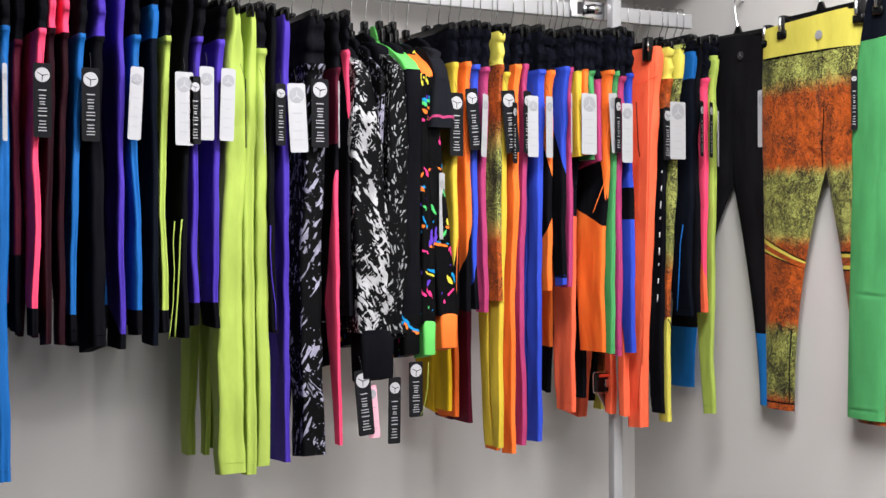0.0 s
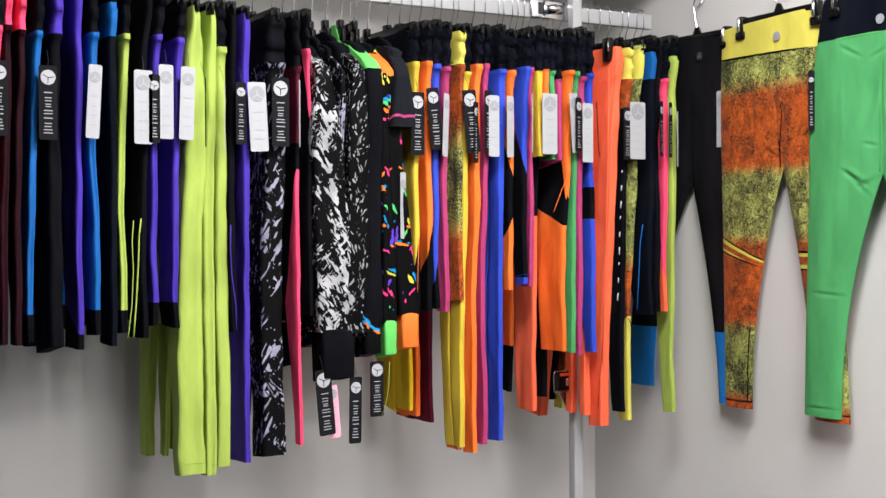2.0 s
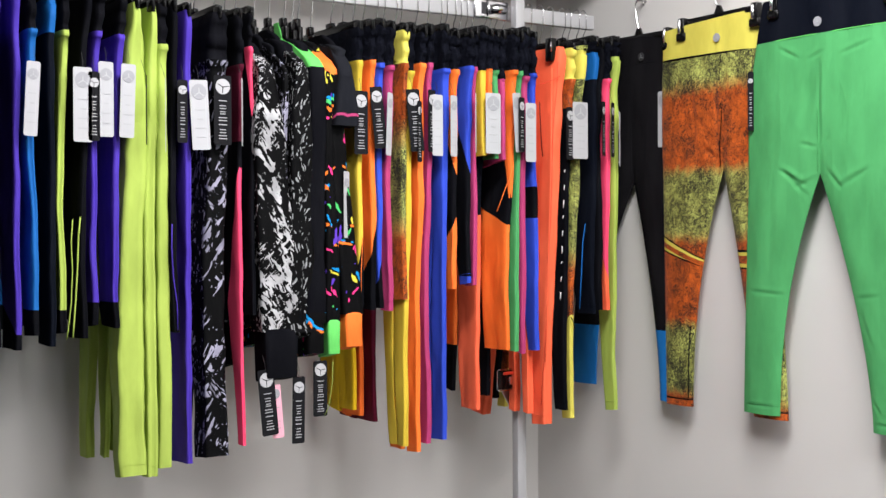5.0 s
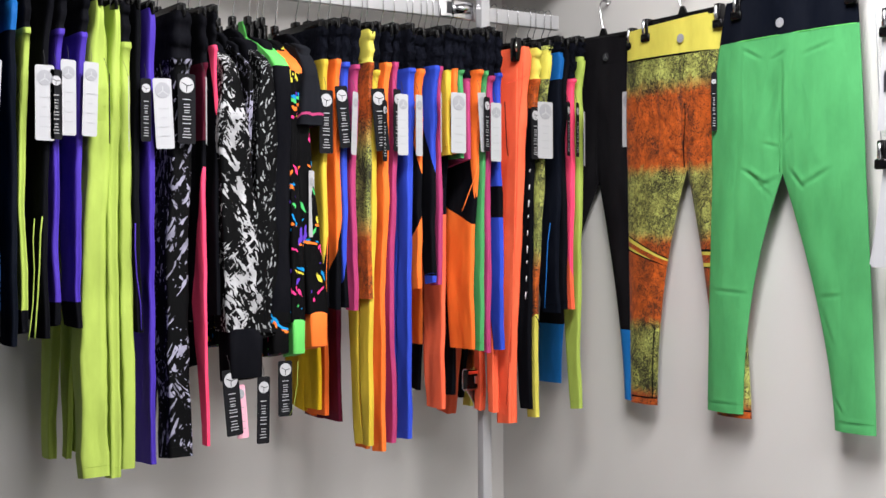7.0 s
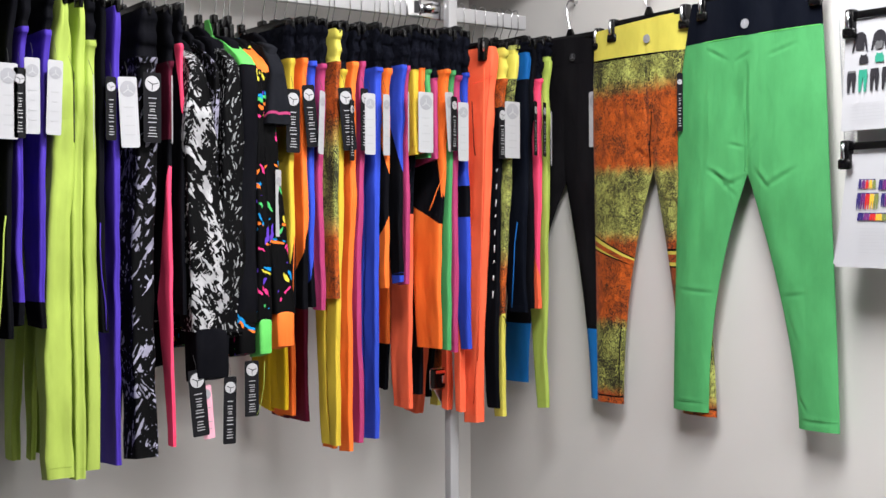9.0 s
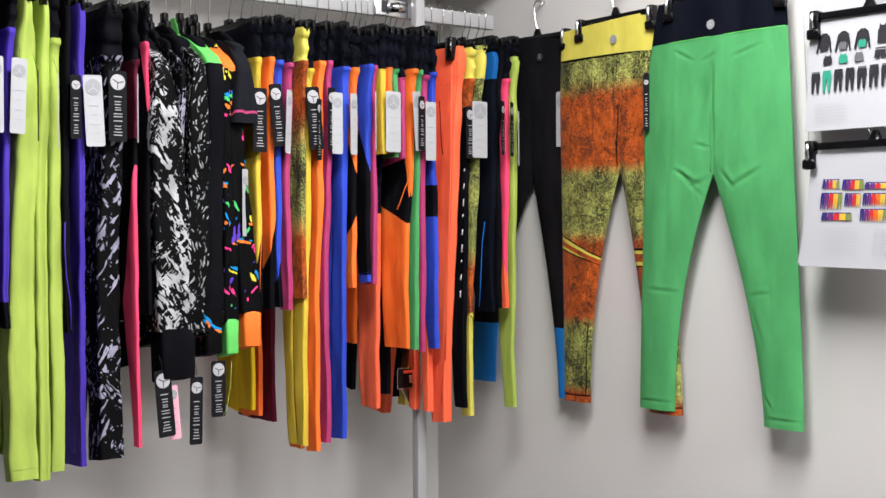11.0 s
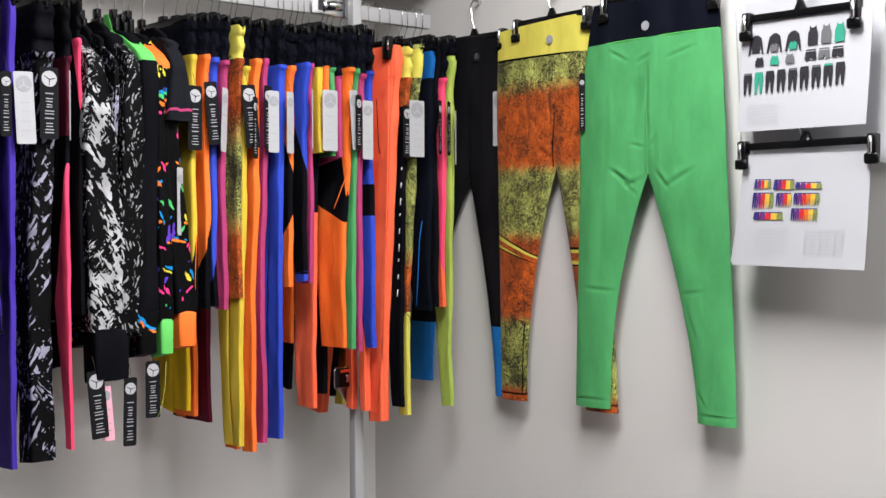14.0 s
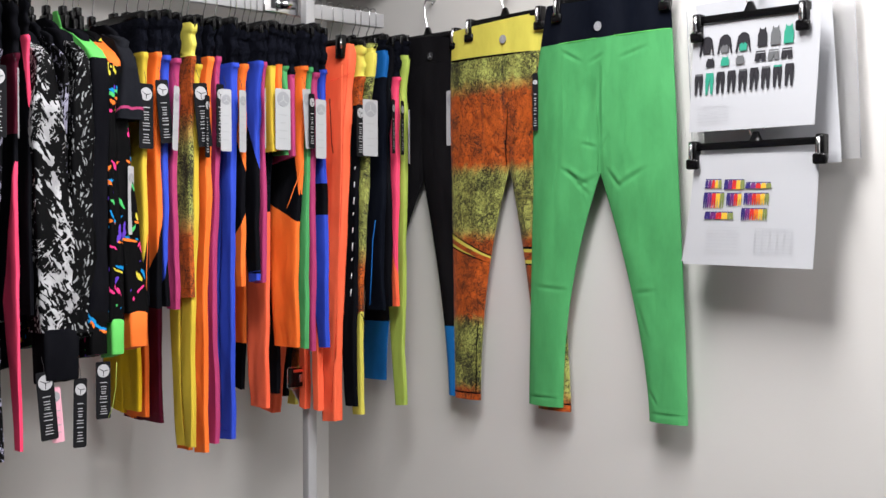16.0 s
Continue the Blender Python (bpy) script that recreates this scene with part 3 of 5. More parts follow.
def shoulder_hanger(x, z, yf, yb, thick):
    """Black plastic coat hanger with sloping arms."""
    h = thing("clothes_hanger", (x, Y_RAIL, z), "black plastic coat hanger with sloping shoulders", "hanger", "hangers on the rack")
    bm = bmesh.new()
    hang_hook(bm, 0, 0, 0.0, Z_RAIL1 + sag(x) - z)
    part("hook", bm, CHROME, h)
    bm = bmesh.new()
    w = (yb - yf) / 2 - 0.10
    wire(bm, [(0, w * k / 6, -0.012 - 0.03 * (abs(k) / 6) ** 1.4) for k in range(-6, 7)], 0.005, 8)
    part("arm", bm, PLASTIC, h)
    bm = bmesh.new()
    box(bm, -0.006, 0.006, -0.022, 0.022, -0.020, 0.030, 0.004)
    box(bm, -0.007, 0.007, -0.010, 0.010, 0.028, 0.050, 0.004)
    part("hook_socket", bm, PLASTIC, h)
    return h


def jacket(xt, xh, zs, z_cuff, z_end, z_body, zones, cuff, body, yf=2.33, depth=0.36, name="jacket", label="", sleeve_w=0.115, cuff_w=0.062, collar=None, slim=1.0):
    """A long-sleeved top hung edge-on: body, two sleeves, cuffs and a collar."""
    SEED[0] += 1
    s = SEED[0]
    yb = yf + depth
    yc = (yf + yb) / 2
    x0 = (xt[0] + xt[1]) / 2
    th = thing(name, (x0, yc, z_body), label, name.replace("_", " "), "clothes on the rack")
    hx = (xt[1] - xt[0]) / 2
    top = zs + 0.034
    rings = []
    for z, d in ((top, 0.05), (top - 0.008, 0.080), (top - 0.02, 0.105), (zs - 0.02, depth / 2 - 0.06), (zs - 0.12, depth / 2 - 0.06), (zs - 0.3, depth / 2 - 0.075),
                 (z_body + 0.12, depth / 2 - 0.085), (z_body + 0.05, depth / 2 - 0.08), (z_body, depth / 2 - 0.09)):
        rings.append((z - z_body, 0, d, wob(s, z, 5, 0.002), hx * 0.7))
    bm = bmesh.new()
    loft(bm, rings, groove=0.006, seed=s, ripple=0.006)
    bmesh.ops.recalc_face_normals(bm, faces=bm.faces[:])
    part("body", bm, M[body], th)
    if collar:
        bm = bmesh.new()
        tall, deep = (0.044, 0.016) if collar in ("orange", "mint") else (0.026, 0.045)
        loft(bm, [(top + tall - z_body, 0.012, deep * 0.7, -0.003, 0.005), (top + tall * 0.6 - z_body, 0.006, deep, -0.001, 0.007), (top + 0.004 - z_body, 0, deep * 1.3, 0, 0.006), (top - 0.02 - z_body, 0, deep * 1.6, 0, hx * 0.5)])
        bmesh.ops.recalc_face_normals(bm, faces=bm.faces[:])
        part("collar", bm, M[collar], th)
    names = []
    for q in zones:
        if q[1] not in names:
            names.append(q[1])
    zz = [(z - z_body, names.index(k), sl, yf - yc, 0.0) for z, k, sl in zones]
    for side in (-1, 1):
        rings = []
        # from the neck out along the shoulder, then down the arm
        for k in range(4):
            u = k / 4
            rings.append((top - 0.006 - (top - zs + 0.012) * u - z_body, side * (0.05 + (depth / 2 - 0.11) * u), 0.03 + 0.03 * u, 0, hx * (0.85 + 0.15 * u) * slim, -0.35 * side))
        n = 18
        for i in range(n):
            u = i / (n - 1)
            z = zs - 0.035 - (zs - 0.035 - z_cuff) * u
            a = xt[0] + (xh[0] - xt[0]) * u - x0
            b = xt[1] + (xh[1] - xt[1]) * u - x0
            w = sleeve_w * (1 - u) + cuff_w * u
            fold = 1 + 0.08 * wob(s + side, z, 16)
            a, b = (a + b) / 2 - (b - a) / 2 * min(1.0, slim + 2.6 * u), (a + b) / 2 + (b - a) / 2 * min(1.0, slim + 2.6 * u)
            rings.append((z - z_body, side * (depth / 2 - w / 2 + 0.004 * wob(s + 2, z, 9)), w / 2 * fold, (a + b) / 2 + wob(s + 4 * side, z, 8, 0.003), (b - a) / 2 * fold, -0.2 * side * max(0, 1 - u * 6)))
        bm = bmesh.new()
        loft(bm, rings, groove=0.008, seed=s, ripple=0.005)
        bmesh.ops.recalc_face_normals(bm, faces=bm.faces[:])
        zoned(bm, zz)
        part("sleeve", bm, [M[k] for k in names], th)
        if cuff:
            a, b = xh[0] - x0, xh[1] - x0
            m = (a + b) / 2
            h = (b - a) / 2 * 0.8
            bm = bmesh.new()
            y = side * (depth / 2 - cuff_w / 2)
            loft(bm, [(z_cuff + 0.006 - z_body, y, cuff_w / 2 * 0.94, m, h * 0.92), (z_cuff - z_body, y, cuff_w / 2 * 1.04, m, h * 1.03), ((z_cuff + z_end) / 2 - z_body, y, cuff_w / 2 * 1.02, m, h),
                      (z_end + 0.006 - z_body, y, cuff_w / 2 * 0.97, m + 0.001, h * 0.99, -0.2), (z_end - z_body, y, cuff_w / 2 * 0.95, m + 0.001, h * 0.96, -0.2)], groove=0.005, seed=s, ripple=0.003)
            bmesh.ops.recalc_face_normals(bm, faces=bm.faces[:])
            part("cuff", bm, M[cuff], th)
    GARMENTS.append((th, xt, yf, zs))
    shoulder_hanger(x0, top + 0.004, yf, yb, hx)
    return th


# ---- garments along the rail, from the far left into the corner ----
leggings((0.371, 0.389), (0.368, 0.380), 1.900, 1.238, [(1.788, 'black', 0.0), (0.0, 'navy', 0.0)], name='capri_leggings', hem=0.036, ease=0.9)
leggings((0.414, 0.432), (0.402, 0.424), 1.900, 0.964, [(1.806, 'black', 0.0), (0.0, 'sky', 0.0)], hem=0.115, ease=0.9)
# the dark red zone paints the shaded side of the pink leggings next along
leggings((0.448, 0.466), (0.442, 0.454), 1.900, 1.233, [(1.790, 'black', 0.0), (1.380, 'claret', 0.0), (0.0, 'black', 0.0)], name='capri_leggings', hem=0.072, ease=0.9, yf=2.41, depth=0.22)
leggings((0.481, 0.499), (0.465, 0.477), 1.905, 1.229, [(1.807, 'black', 0.0), (1.28, 'pink', 0.0), (0.0, 'black', 0.0)], name='capri_leggings', hem=0.054, ease=0.9)
leggings((0.501, 0.519), (0.485, 0.497), 1.920, 1.210, [(1.809, 'pink', 0.0), (0.0, 'mesh', 0.0)], name='capri_leggings', hem=0.052, ease=0.9)
leggings((0.523, 0.541), (0.510, 0.522), 1.920, 1.209, [(1.802, 'pink', 0.0), (0.0, 'mesh', 0.0)], name='capri_leggings', hem=0.056, ease=0.9)
leggings((0.560, 0.578), (0.533, 0.545), 1.900, 1.214, [(1.803, 'black', 0.0), (1.266, 'sky', 0.0), (0.0, 'black', 0.0)], name='capri_leggings', hem=0.035, ease=0.9)
leggings((0.588, 0.606), (0.573, 0.597), 1.920, 1.194, [(1.8, 'purple', 0.0), (0.0, 'black', 0.0)], name='capri_leggings', hem=0.115, ease=0.9)
leggings((0.627, 0.645), (0.628, 0.640), 1.920, 1.195, [(1.232, 'purple', 0.5), (0.0, 'black', 0.0)], name='capri_leggings', hem=0.106, ease=0.9)
leggings((0.658, 0.676), (0.657, 0.669), 1.900, 1.221, [(1.809, 'black', 0.0), (1.271, 'sky', 0.0), (0.0, 'black', 0.0)], name='capri_leggings', hem=0.061, ease=0.9)
leggings((0.694, 0.712), (0.692, 0.704), 1.910, 1.201, [(1.872, 'black', 0.0), (1.805, 'sky', 0.0), (0.0, 'navy', 0.0)], name='capri_leggings', hem=0.083, ease=0.9)
leggings((0.721, 0.739), (0.709, 0.721), 1.895, 1.224, [(1.812, 'black', 0.0), (1.269, 'lime', 0.0), (0.0, 'black', 0.0)], name='capri_leggings', hem=0.035, ease=0.9)
leggings((0.764, 0.782), (0.751, 0.763), 1.895, 1.211, [(0.0, 'black', 0.0)], name='capri_leggings', hem=0.091, ease=0.9)
leggings((0.793, 0.811), (0.769, 0.781), 1.895, 1.236, [(1.816, 'black', 0.0), (1.282, 'purple', 0.0), (0.0, 'black', 0.0)], name='capri_leggings', hem=0.035, ease=0.9)
leggings((0.836, 0.854), (0.814, 0.826), 1.895, 1.231, [(1.814, 'black', 0.0), (1.281, 'purple', 0.0), (0.0, 'black', 0.0)], name='capri_leggings', hem=0.073, ease=0.9)
leggings((0.856, 0.892), (0.829, 0.880), 1.883, 0.930, [(0.0, 'lime', 0.0)], hem=0.042, waist=0.52, thin_back=0.70)
leggings((0.894, 0.917), (0.882, 0.903), 1.879, 0.926, [(0.0, 'lime', 0.0)], hem=0.035, waist=0.7, thin_back=0.45)
leggings((0.920, 0.939), (0.906, 0.933), 1.885, 0.940, [(1.802, 'black', 0.0), (0.0, 'lime', 0.0)], hem=0.052)
leggings((0.945, 0.960), (0.937, 0.949), 1.884, 1.217, [(0.0, 'black', 0.0)], name='capri_leggings', hem=0.035)
leggings((0.974, 0.992), (0.968, 0.980), 1.878, 0.943, [(0.0, 'purple', 0.0)], hem=0.092)
leggings((1.031, 1.071), (1.006, 1.054), 1.883, 0.951, [(1.779, 'black', 0.0), (0.0, 'splash', 0.0)], hem=0.054)
leggings((1.090, 1.105), (1.089, 1.096), 1.882, 0.971, [(1.774, 'black', 0.0), (1.611, 'claret', 0.0), (1.521, 'black', -5), (0.0, 'pink', 0.0)], hem=0.020)
leggings((1.118, 1.129), (1.112, 1.120), 1.885, 1.244, [(1.814, 'black', 0.0), (1.700, 'pink', 5.0), (0.0, 'black', 0.0)], name='capri_leggings', hem=0.035)
jacket((1.116, 1.177), (1.132, 1.224), 1.810, 1.207, 1.103, 1.225, [(0.0, 'splatter', 0.0)], 'black', 'black', slim=0.5, label='black jacket with white splatter print and wide black cuffs', yf=2.33, collar='black', sleeve_w=0.12, cuff_w=0.062, depth=0.38)
jacket((1.184, 1.200), (1.186, 1.198), 1.812, 1.211, 1.193, 1.242, [(1.50, 'splash', -0.5), (0.0, 'splatter', 0.0)], 'black', 'black', label='black jacket with sparse white splatter on the sleeves', slim=0.6, yf=2.335, collar='black')
jacket((1.208, 1.252), (1.196, 1.258), 1.819, 1.206, 1.189, 1.240, [(0.0, 'zebra', 0.0)], 'zebra', 'black', slim=0.6, label='black jacket with zebra-print sleeves', yf=2.33, collar='black')
jacket((1.251, 1.286), (1.237, 1.283), 1.823, 1.221, 1.150, 1.239, [(1.780, 'mint', -0.1), (1.245, 'black', 0.0), (0.0, 'confetti', 0.0)], 'confetti', 'black', label='black jacket with light green shoulders and confetti-print cuffs', yf=2.33, collar='mint', sleeve_w=0.12)
jacket((1.283, 1.296), (1.289, 1.324), 1.815, 1.221, 1.147, 1.238, [(0.0, 'confetti', 0.0)], 'mint', 'confetti', label='confetti-print jacket with light green cuffs', yf=2.33, sleeve_w=0.12)
jacket((1.288, 1.319), (1.331, 1.381), 1.824, 1.237, 1.160, 1.244, [(1.766, 'orange', -0.1), (0.0, 'confetti', 0.0)], 'orange', 'confetti', label='confetti-print jacket with bright orange shoulders and cuffs', yf=2.335, collar='orange', sleeve_w=0.12)
jacket((1.320, 1.355), (1.305, 1.362), 1.808, 1.653, 1.641, 1.287, [(1.679, 'charcoal', -0.4), (1.673, 'magenta', -0.4), (0.0, 'charcoal', 0.0)], None, 'charcoal', label='charcoal short-sleeved top with a pink sleeve band', yf=2.315, name='t_shirt', collar='black', sleeve_w=0.1, cuff_w=0.115, depth=0.27)
leggings((1.383, 1.401), (1.372, 1.384), 1.882, 1.250, [(1.806, 'black', 0.0), (1.420, 'yellow', -1.2, 5.0), (0.0, 'black', 0.0)], name='capri_leggings', hem=0.035)
leggings((1.415, 1.433), (1.408, 1.420), 1.885, 1.245, [(1.81, 'black', 0.0), (1.425, 'orange', -1.2, 5.0), (0.0, 'black', 0.0)], name='capri_leggings', hem=0.037)
leggings((1.443, 1.461), (1.430, 1.442), 1.888, 1.248, [(1.805, 'black', 0.0), (1.425, 'blue', -1.0, 5.0), (0.0, 'black', 0.0)], name='capri_leggings', hem=0.035)
leggings((1.470, 1.488), (1.451, 1.463), 1.891, 1.241, [(1.801, 'black', 0.0), (0.0, 'magenta', 0.0)], name='capri_leggings', hem=0.035)
leggings((1.506, 1.524), (1.492, 1.504), 1.888, 1.265, [(1.81, 'paleyellow', 0.0), (0.0, 'rust', 0.0)], name='capri_leggings', hem=0.042)
leggings((1.526, 1.544), (1.489, 1.501), 1.891, 0.929, [(1.793, 'black', 0.0), (0.0, 'yellow', 0.0)], depth=0.15, hem=0.030, gather=0.86)
leggings((1.559, 1.577), (1.527, 1.539), 1.887, 0.911, [(1.814, 'black', 0.0), (0.0, 'orange', 0.0)], depth=0.075, hem=0.047)
leggings((1.577, 1.590), (1.556, 1.568), 1.889, 0.929, [(1.816, 'black', 0.0), (0.0, 'magenta', 0.0)], depth=0.075, hem=0.035)
leggings((1.620, 1.638), (1.602, 1.614), 1.892, 0.932, [(1.806, 'black', 0.0), (0.0, 'blue', 0.0)], depth=0.075, hem=0.049)
leggings((1.651, 1.669), (1.631, 1.643), 1.892, 1.285, [(1.806, 'black', 0.0), (1.545, 'orange', 2.2, -2.5), (1.475, 'black', -1.0, 2.0), (0.0, 'orange', 0.0)], name='capri_leggings', hem=0.035)
leggings((1.691, 1.709), (1.669, 1.681), 1.895, 1.297, [(1.818, 'black', 0.0), (1.548, 'blue', 2.2, -2.5), (1.315, 'black', 0.0), (0.0, 'blue', 0.0)], name='capri_leggings', hem=0.035)
leggings((1.711, 1.722), (1.689, 1.701), 1.898, 1.292, [(1.816, 'black', 0.0), (1.339, 'magenta', 0.0), (0.0, 'magenta', 0.0)], name='capri_leggings', hem=0.035)
leggings((1.733, 1.751), (1.719, 1.731), 1.897, 1.603, [(1.809, 'black', 0.0), (0.0, 'yellow', 0.0)], name='shorts', hem=0.13)
leggings((1.758, 1.776), (1.727, 1.739), 1.860, 0.989, [(1.462, 'black', 0.0), (0.0, 'coral', 0.0)], yf=2.4, depth=0.22, hanger=False, hem=0.072)
leggings((1.893, 1.911), (1.884, 1.902), 1.860, 0.968, [(0.0, 'coral', 0.0)], yf=2.395, depth=0.046, hanger=False, hem=0.022)
leggings((1.751, 1.768), (1.738, 1.750), 1.899, 1.606, [(1.814, 'black', 0.0), (0.0, 'orange', 0.0)], name='shorts', hem=0.13)
leggings((1.770, 1.787), (1.756, 1.768), 1.901, 1.597, [(1.812, 'black', 0.0), (0.0, 'green', 0.0)], name='shorts', hem=0.13)
leggings((1.874, 1.892), (1.814, 1.826), 1.860, 1.008, [(0.0, 'black', 0.0)], yf=2.48, depth=0.15, hanger=False, hem=0.035)
leggings((1.789, 1.806), (1.775, 1.787), 1.903, 1.584, [(1.793, 'black', 0.0), (0.0, 'magenta', 0.0)], name='shorts', hem=0.13)
leggings((1.828, 1.846), (1.787, 1.799), 1.906, 1.133, [(1.818, 'black', 0.0), (1.533, 'orange', 4.0), (1.442, 'black', 0.40), (0.0, 'orange', 0.0)], name='capri_leggings', hem=0.090)
leggings((1.846, 1.859), (1.813, 1.825), 1.908, 1.130, [(1.816, 'black', 0.0), (0.0, 'green', 0.0)], name='capri_leggings', hem=0.035)
leggings((1.862, 1.880), (1.836, 1.848), 1.910, 1.124, [(1.805, 'black', 0.0), (0.0, 'magenta', 0.0)], name='capri_leggings', hem=0.035)
leggings((1.886, 1.904), (1.877, 1.889), 1.912, 1.127, [(1.814, 'black', 0.0), (1.533, 'blue', 0.0), (1.455, 'black', 0.0), (0.0, 'blue', 0.0)], name='capri_leggings', hem=0.035)
leggings((1.965, 1.999), (1.907, 1.933), 1.889, 0.940, [(0.0, 'coral', 0.0)], clip=0.021, hem=0.053)
leggings((2.011, 2.029), (1.967, 1.979), 1.889, 0.973, [(1.809, 'paleyellow', 0.0), (1.735, 'rust', 0.0), (0.0, 'black', 0.0)], hem=0.035)
leggings((2.046, 2.064), (1.990, 2.002), 1.898, 0.949, [(1.886, 'moss', 0.0), (1.811, 'paleyellow', 0.0), (1.203, 'moss', -0.6), (0.0, 'paleyellow', 0.0)], hem=0.035)
leggings((2.088, 2.106), (2.065, 2.077), 1.909, 1.211, [(1.884, 'black', 0.0), (1.814, 'sky', 0.0), (0.0, 'navy', 0.0)], name='capri_leggings', hem=0.066)
leggings((2.108, 2.124), (2.085, 2.097), 1.912, 1.220, [(0.0, 'black', 0.0)], name='capri_leggings', hem=0.035)
leggings((2.137, 2.155), (2.112, 2.124), 1.914, 1.219, [(1.818, 'black', 0.0), (1.290, 'pink', 2.6, -2.0), (0.0, 'coral', 0.0)], name='capri_leggings', hem=0.035)
leggings((2.161, 2.179), (2.137, 2.149), 1.916, 0.958, [(1.879, 'black', 0.0), (0.0, 'lime', 0.0)], hem=0.035)
leggings((1.459, 1.477), (1.450, 1.462), 1.880, 0.998, [(0.0, 'gold', 0.0)], yf=2.52, depth=0.13, hanger=False, hem=0.102)
leggings((1.497, 1.515), (1.486, 1.498), 1.880, 0.976, [(0.0, 'orange', 0.0)], yf=2.55, depth=0.1, hanger=False, hem=0.075)
leggings((1.521, 1.539), (1.505, 1.517), 1.880, 0.965, [(0.0, 'wine', 0.0)], yf=2.52, depth=0.13, hanger=False, hem=0.087)
# unseen, past the left edge of view: added to shade the wall behind
leggings((0.312, 0.330), (0.310, 0.324), 1.905, 1.120, [(1.86, 'black', 0.0), (0.0, 'navy', 0.0)], hem=0.09)
leggings((0.267, 0.285), (0.265, 0.279), 1.905, 1.090, [(1.87, 'black', 0.0), (0.0, 'maroon', 0.0)], hem=0.09)
leggings((0.222, 0.240), (0.220, 0.234), 1.905, 1.060, [(1.88, 'black', 0.0), (0.0, 'sky', 0.0)], hem=0.09)
leggings((0.177, 0.195), (0.175, 0.189), 1.905, 1.030, [(1.86, 'black', 0.0), (0.0, 'purple', 0.0)], hem=0.09)
leggings((0.132, 0.150), (0.130, 0.144), 1.905, 1.120, [(1.87, 'black', 0.0), (0.0, 'navy', 0.0)], hem=0.09)
leggings((0.087, 0.105), (0.085, 0.099), 1.905, 1.090, [(1.88, 'black', 0.0), (0.0, 'maroon', 0.0)], hem=0.09)
leggings((0.042, 0.060), (0.040, 0.054), 1.905, 1.060, [(1.86, 'black', 0.0), (0.0, 'sky', 0.0)], hem=0.09)
leggings((-0.003, 0.015), (-0.005, 0.009), 1.905, 1.030, [(1.87, 'black', 0.0), (0.0, 'purple', 0.0)], hem=0.09)
leggings((-0.048, -0.030), (-0.050, -0.036), 1.905, 1.120, [(1.88, 'black', 0.0), (0.0, 'navy', 0.0)], hem=0.09)

swing_tag(0.414, 2.335, 1.733, 0.016, 0.143, 'w', 50, 0)
swing_tag(0.481, 2.335, 1.738, 0.033, 0.139, 'k', 0, 0)
swing_tag(0.570, 2.335, 1.735, 0.034, 0.140, 'k', 0, 0)
swing_tag(0.660, 2.335, 1.743, 0.026, 0.142, 'w', 0, 3)
swing_tag(0.753, 2.335, 1.739, 0.037, 0.145, 'w', 0, 0)
swing_tag(0.775, 2.335, 1.732, 0.023, 0.135, 'k', 0, 0)
swing_tag(0.799, 2.335, 1.753, 0.030, 0.147, 'w', 0, 0)
swing_tag(0.845, 2.335, 1.752, 0.030, 0.146, 'w', 0, 2)
swing_tag(0.881, 2.335, 1.733, 0.006, 0.140, 'k', 80, 0)
swing_tag(0.921, 2.335, 1.730, 0.010, 0.150, 'w', 70, 0)
swing_tag(0.957, 2.335, 1.729, 0.022, 0.128, 'k', 0, 0)
swing_tag(0.991, 2.335, 1.731, 0.040, 0.143, 'w', 0, -3)
swing_tag(1.045, 2.335, 1.744, 0.039, 0.144, 'k', 0, 0)
swing_tag(1.089, 2.335, 1.741, 0.016, 0.141, 'w', 60, 0)
swing_tag(1.139, 2.335, 1.128, 0.038, 0.141, 'k', 0, -5)
swing_tag(1.165, 2.345, 1.093, 0.027, 0.115, 'p', 0, -5)
swing_tag(1.219, 2.335, 1.108, 0.030, 0.144, 'k', 0, 1)
swing_tag(1.271, 2.335, 1.139, 0.034, 0.121, 'k', 0, 0)
swing_tag(1.377, 2.335, 1.734, 0.035, 0.141, 'k', 0, 0)
swing_tag(1.415, 2.335, 1.746, 0.032, 0.139, 'k', 0, -6)
swing_tag(1.454, 2.335, 1.735, 0.024, 0.143, 'w', 30, 4)
swing_tag(1.513, 2.335, 1.747, 0.037, 0.143, 'k', 0, -6)
swing_tag(1.533, 2.335, 1.721, 0.022, 0.140, 'k', 30, 0)
swing_tag(1.567, 2.335, 1.749, 0.028, 0.144, 'k', 20, 0)
swing_tag(1.583, 2.335, 1.739, 0.029, 0.142, 'w', 0, 0)
swing_tag(1.629, 2.335, 1.740, 0.026, 0.143, 'w', 20, 0)
swing_tag(1.693, 2.335, 1.750, 0.020, 0.142, 'w', 50, 0)
swing_tag(1.744, 2.335, 1.753, 0.044, 0.145, 'w', 0, 0)
swing_tag(1.814, 2.335, 1.758, 0.035, 0.144, 'w', 20, -6)
swing_tag(1.831, 2.335, 1.748, 0.025, 0.132, 'k', 20, 0)
swing_tag(1.859, 2.335, 1.736, 0.032, 0.144, 'w', 0, 0)
swing_tag(1.985, 2.335, 1.733, 0.030, 0.131, 'k', 10, 0)
swing_tag(2.018, 2.335, 1.748, 0.049, 0.143, 'w', 0, 0)
swing_tag(2.097, 2.335, 1.754, 0.023, 0.139, 'k', 30, 0)
swing_tag(2.128, 2.335, 1.753, 0.024, 0.140, 'k', 30, 0)
swing_tag(2.152, 2.335, 1.731, 0.020, 0.141, 'w', 40, 0)
swing_tag(1.339, 2.335, 1.554, 0.023, 0.147, 'w', 30, 0)
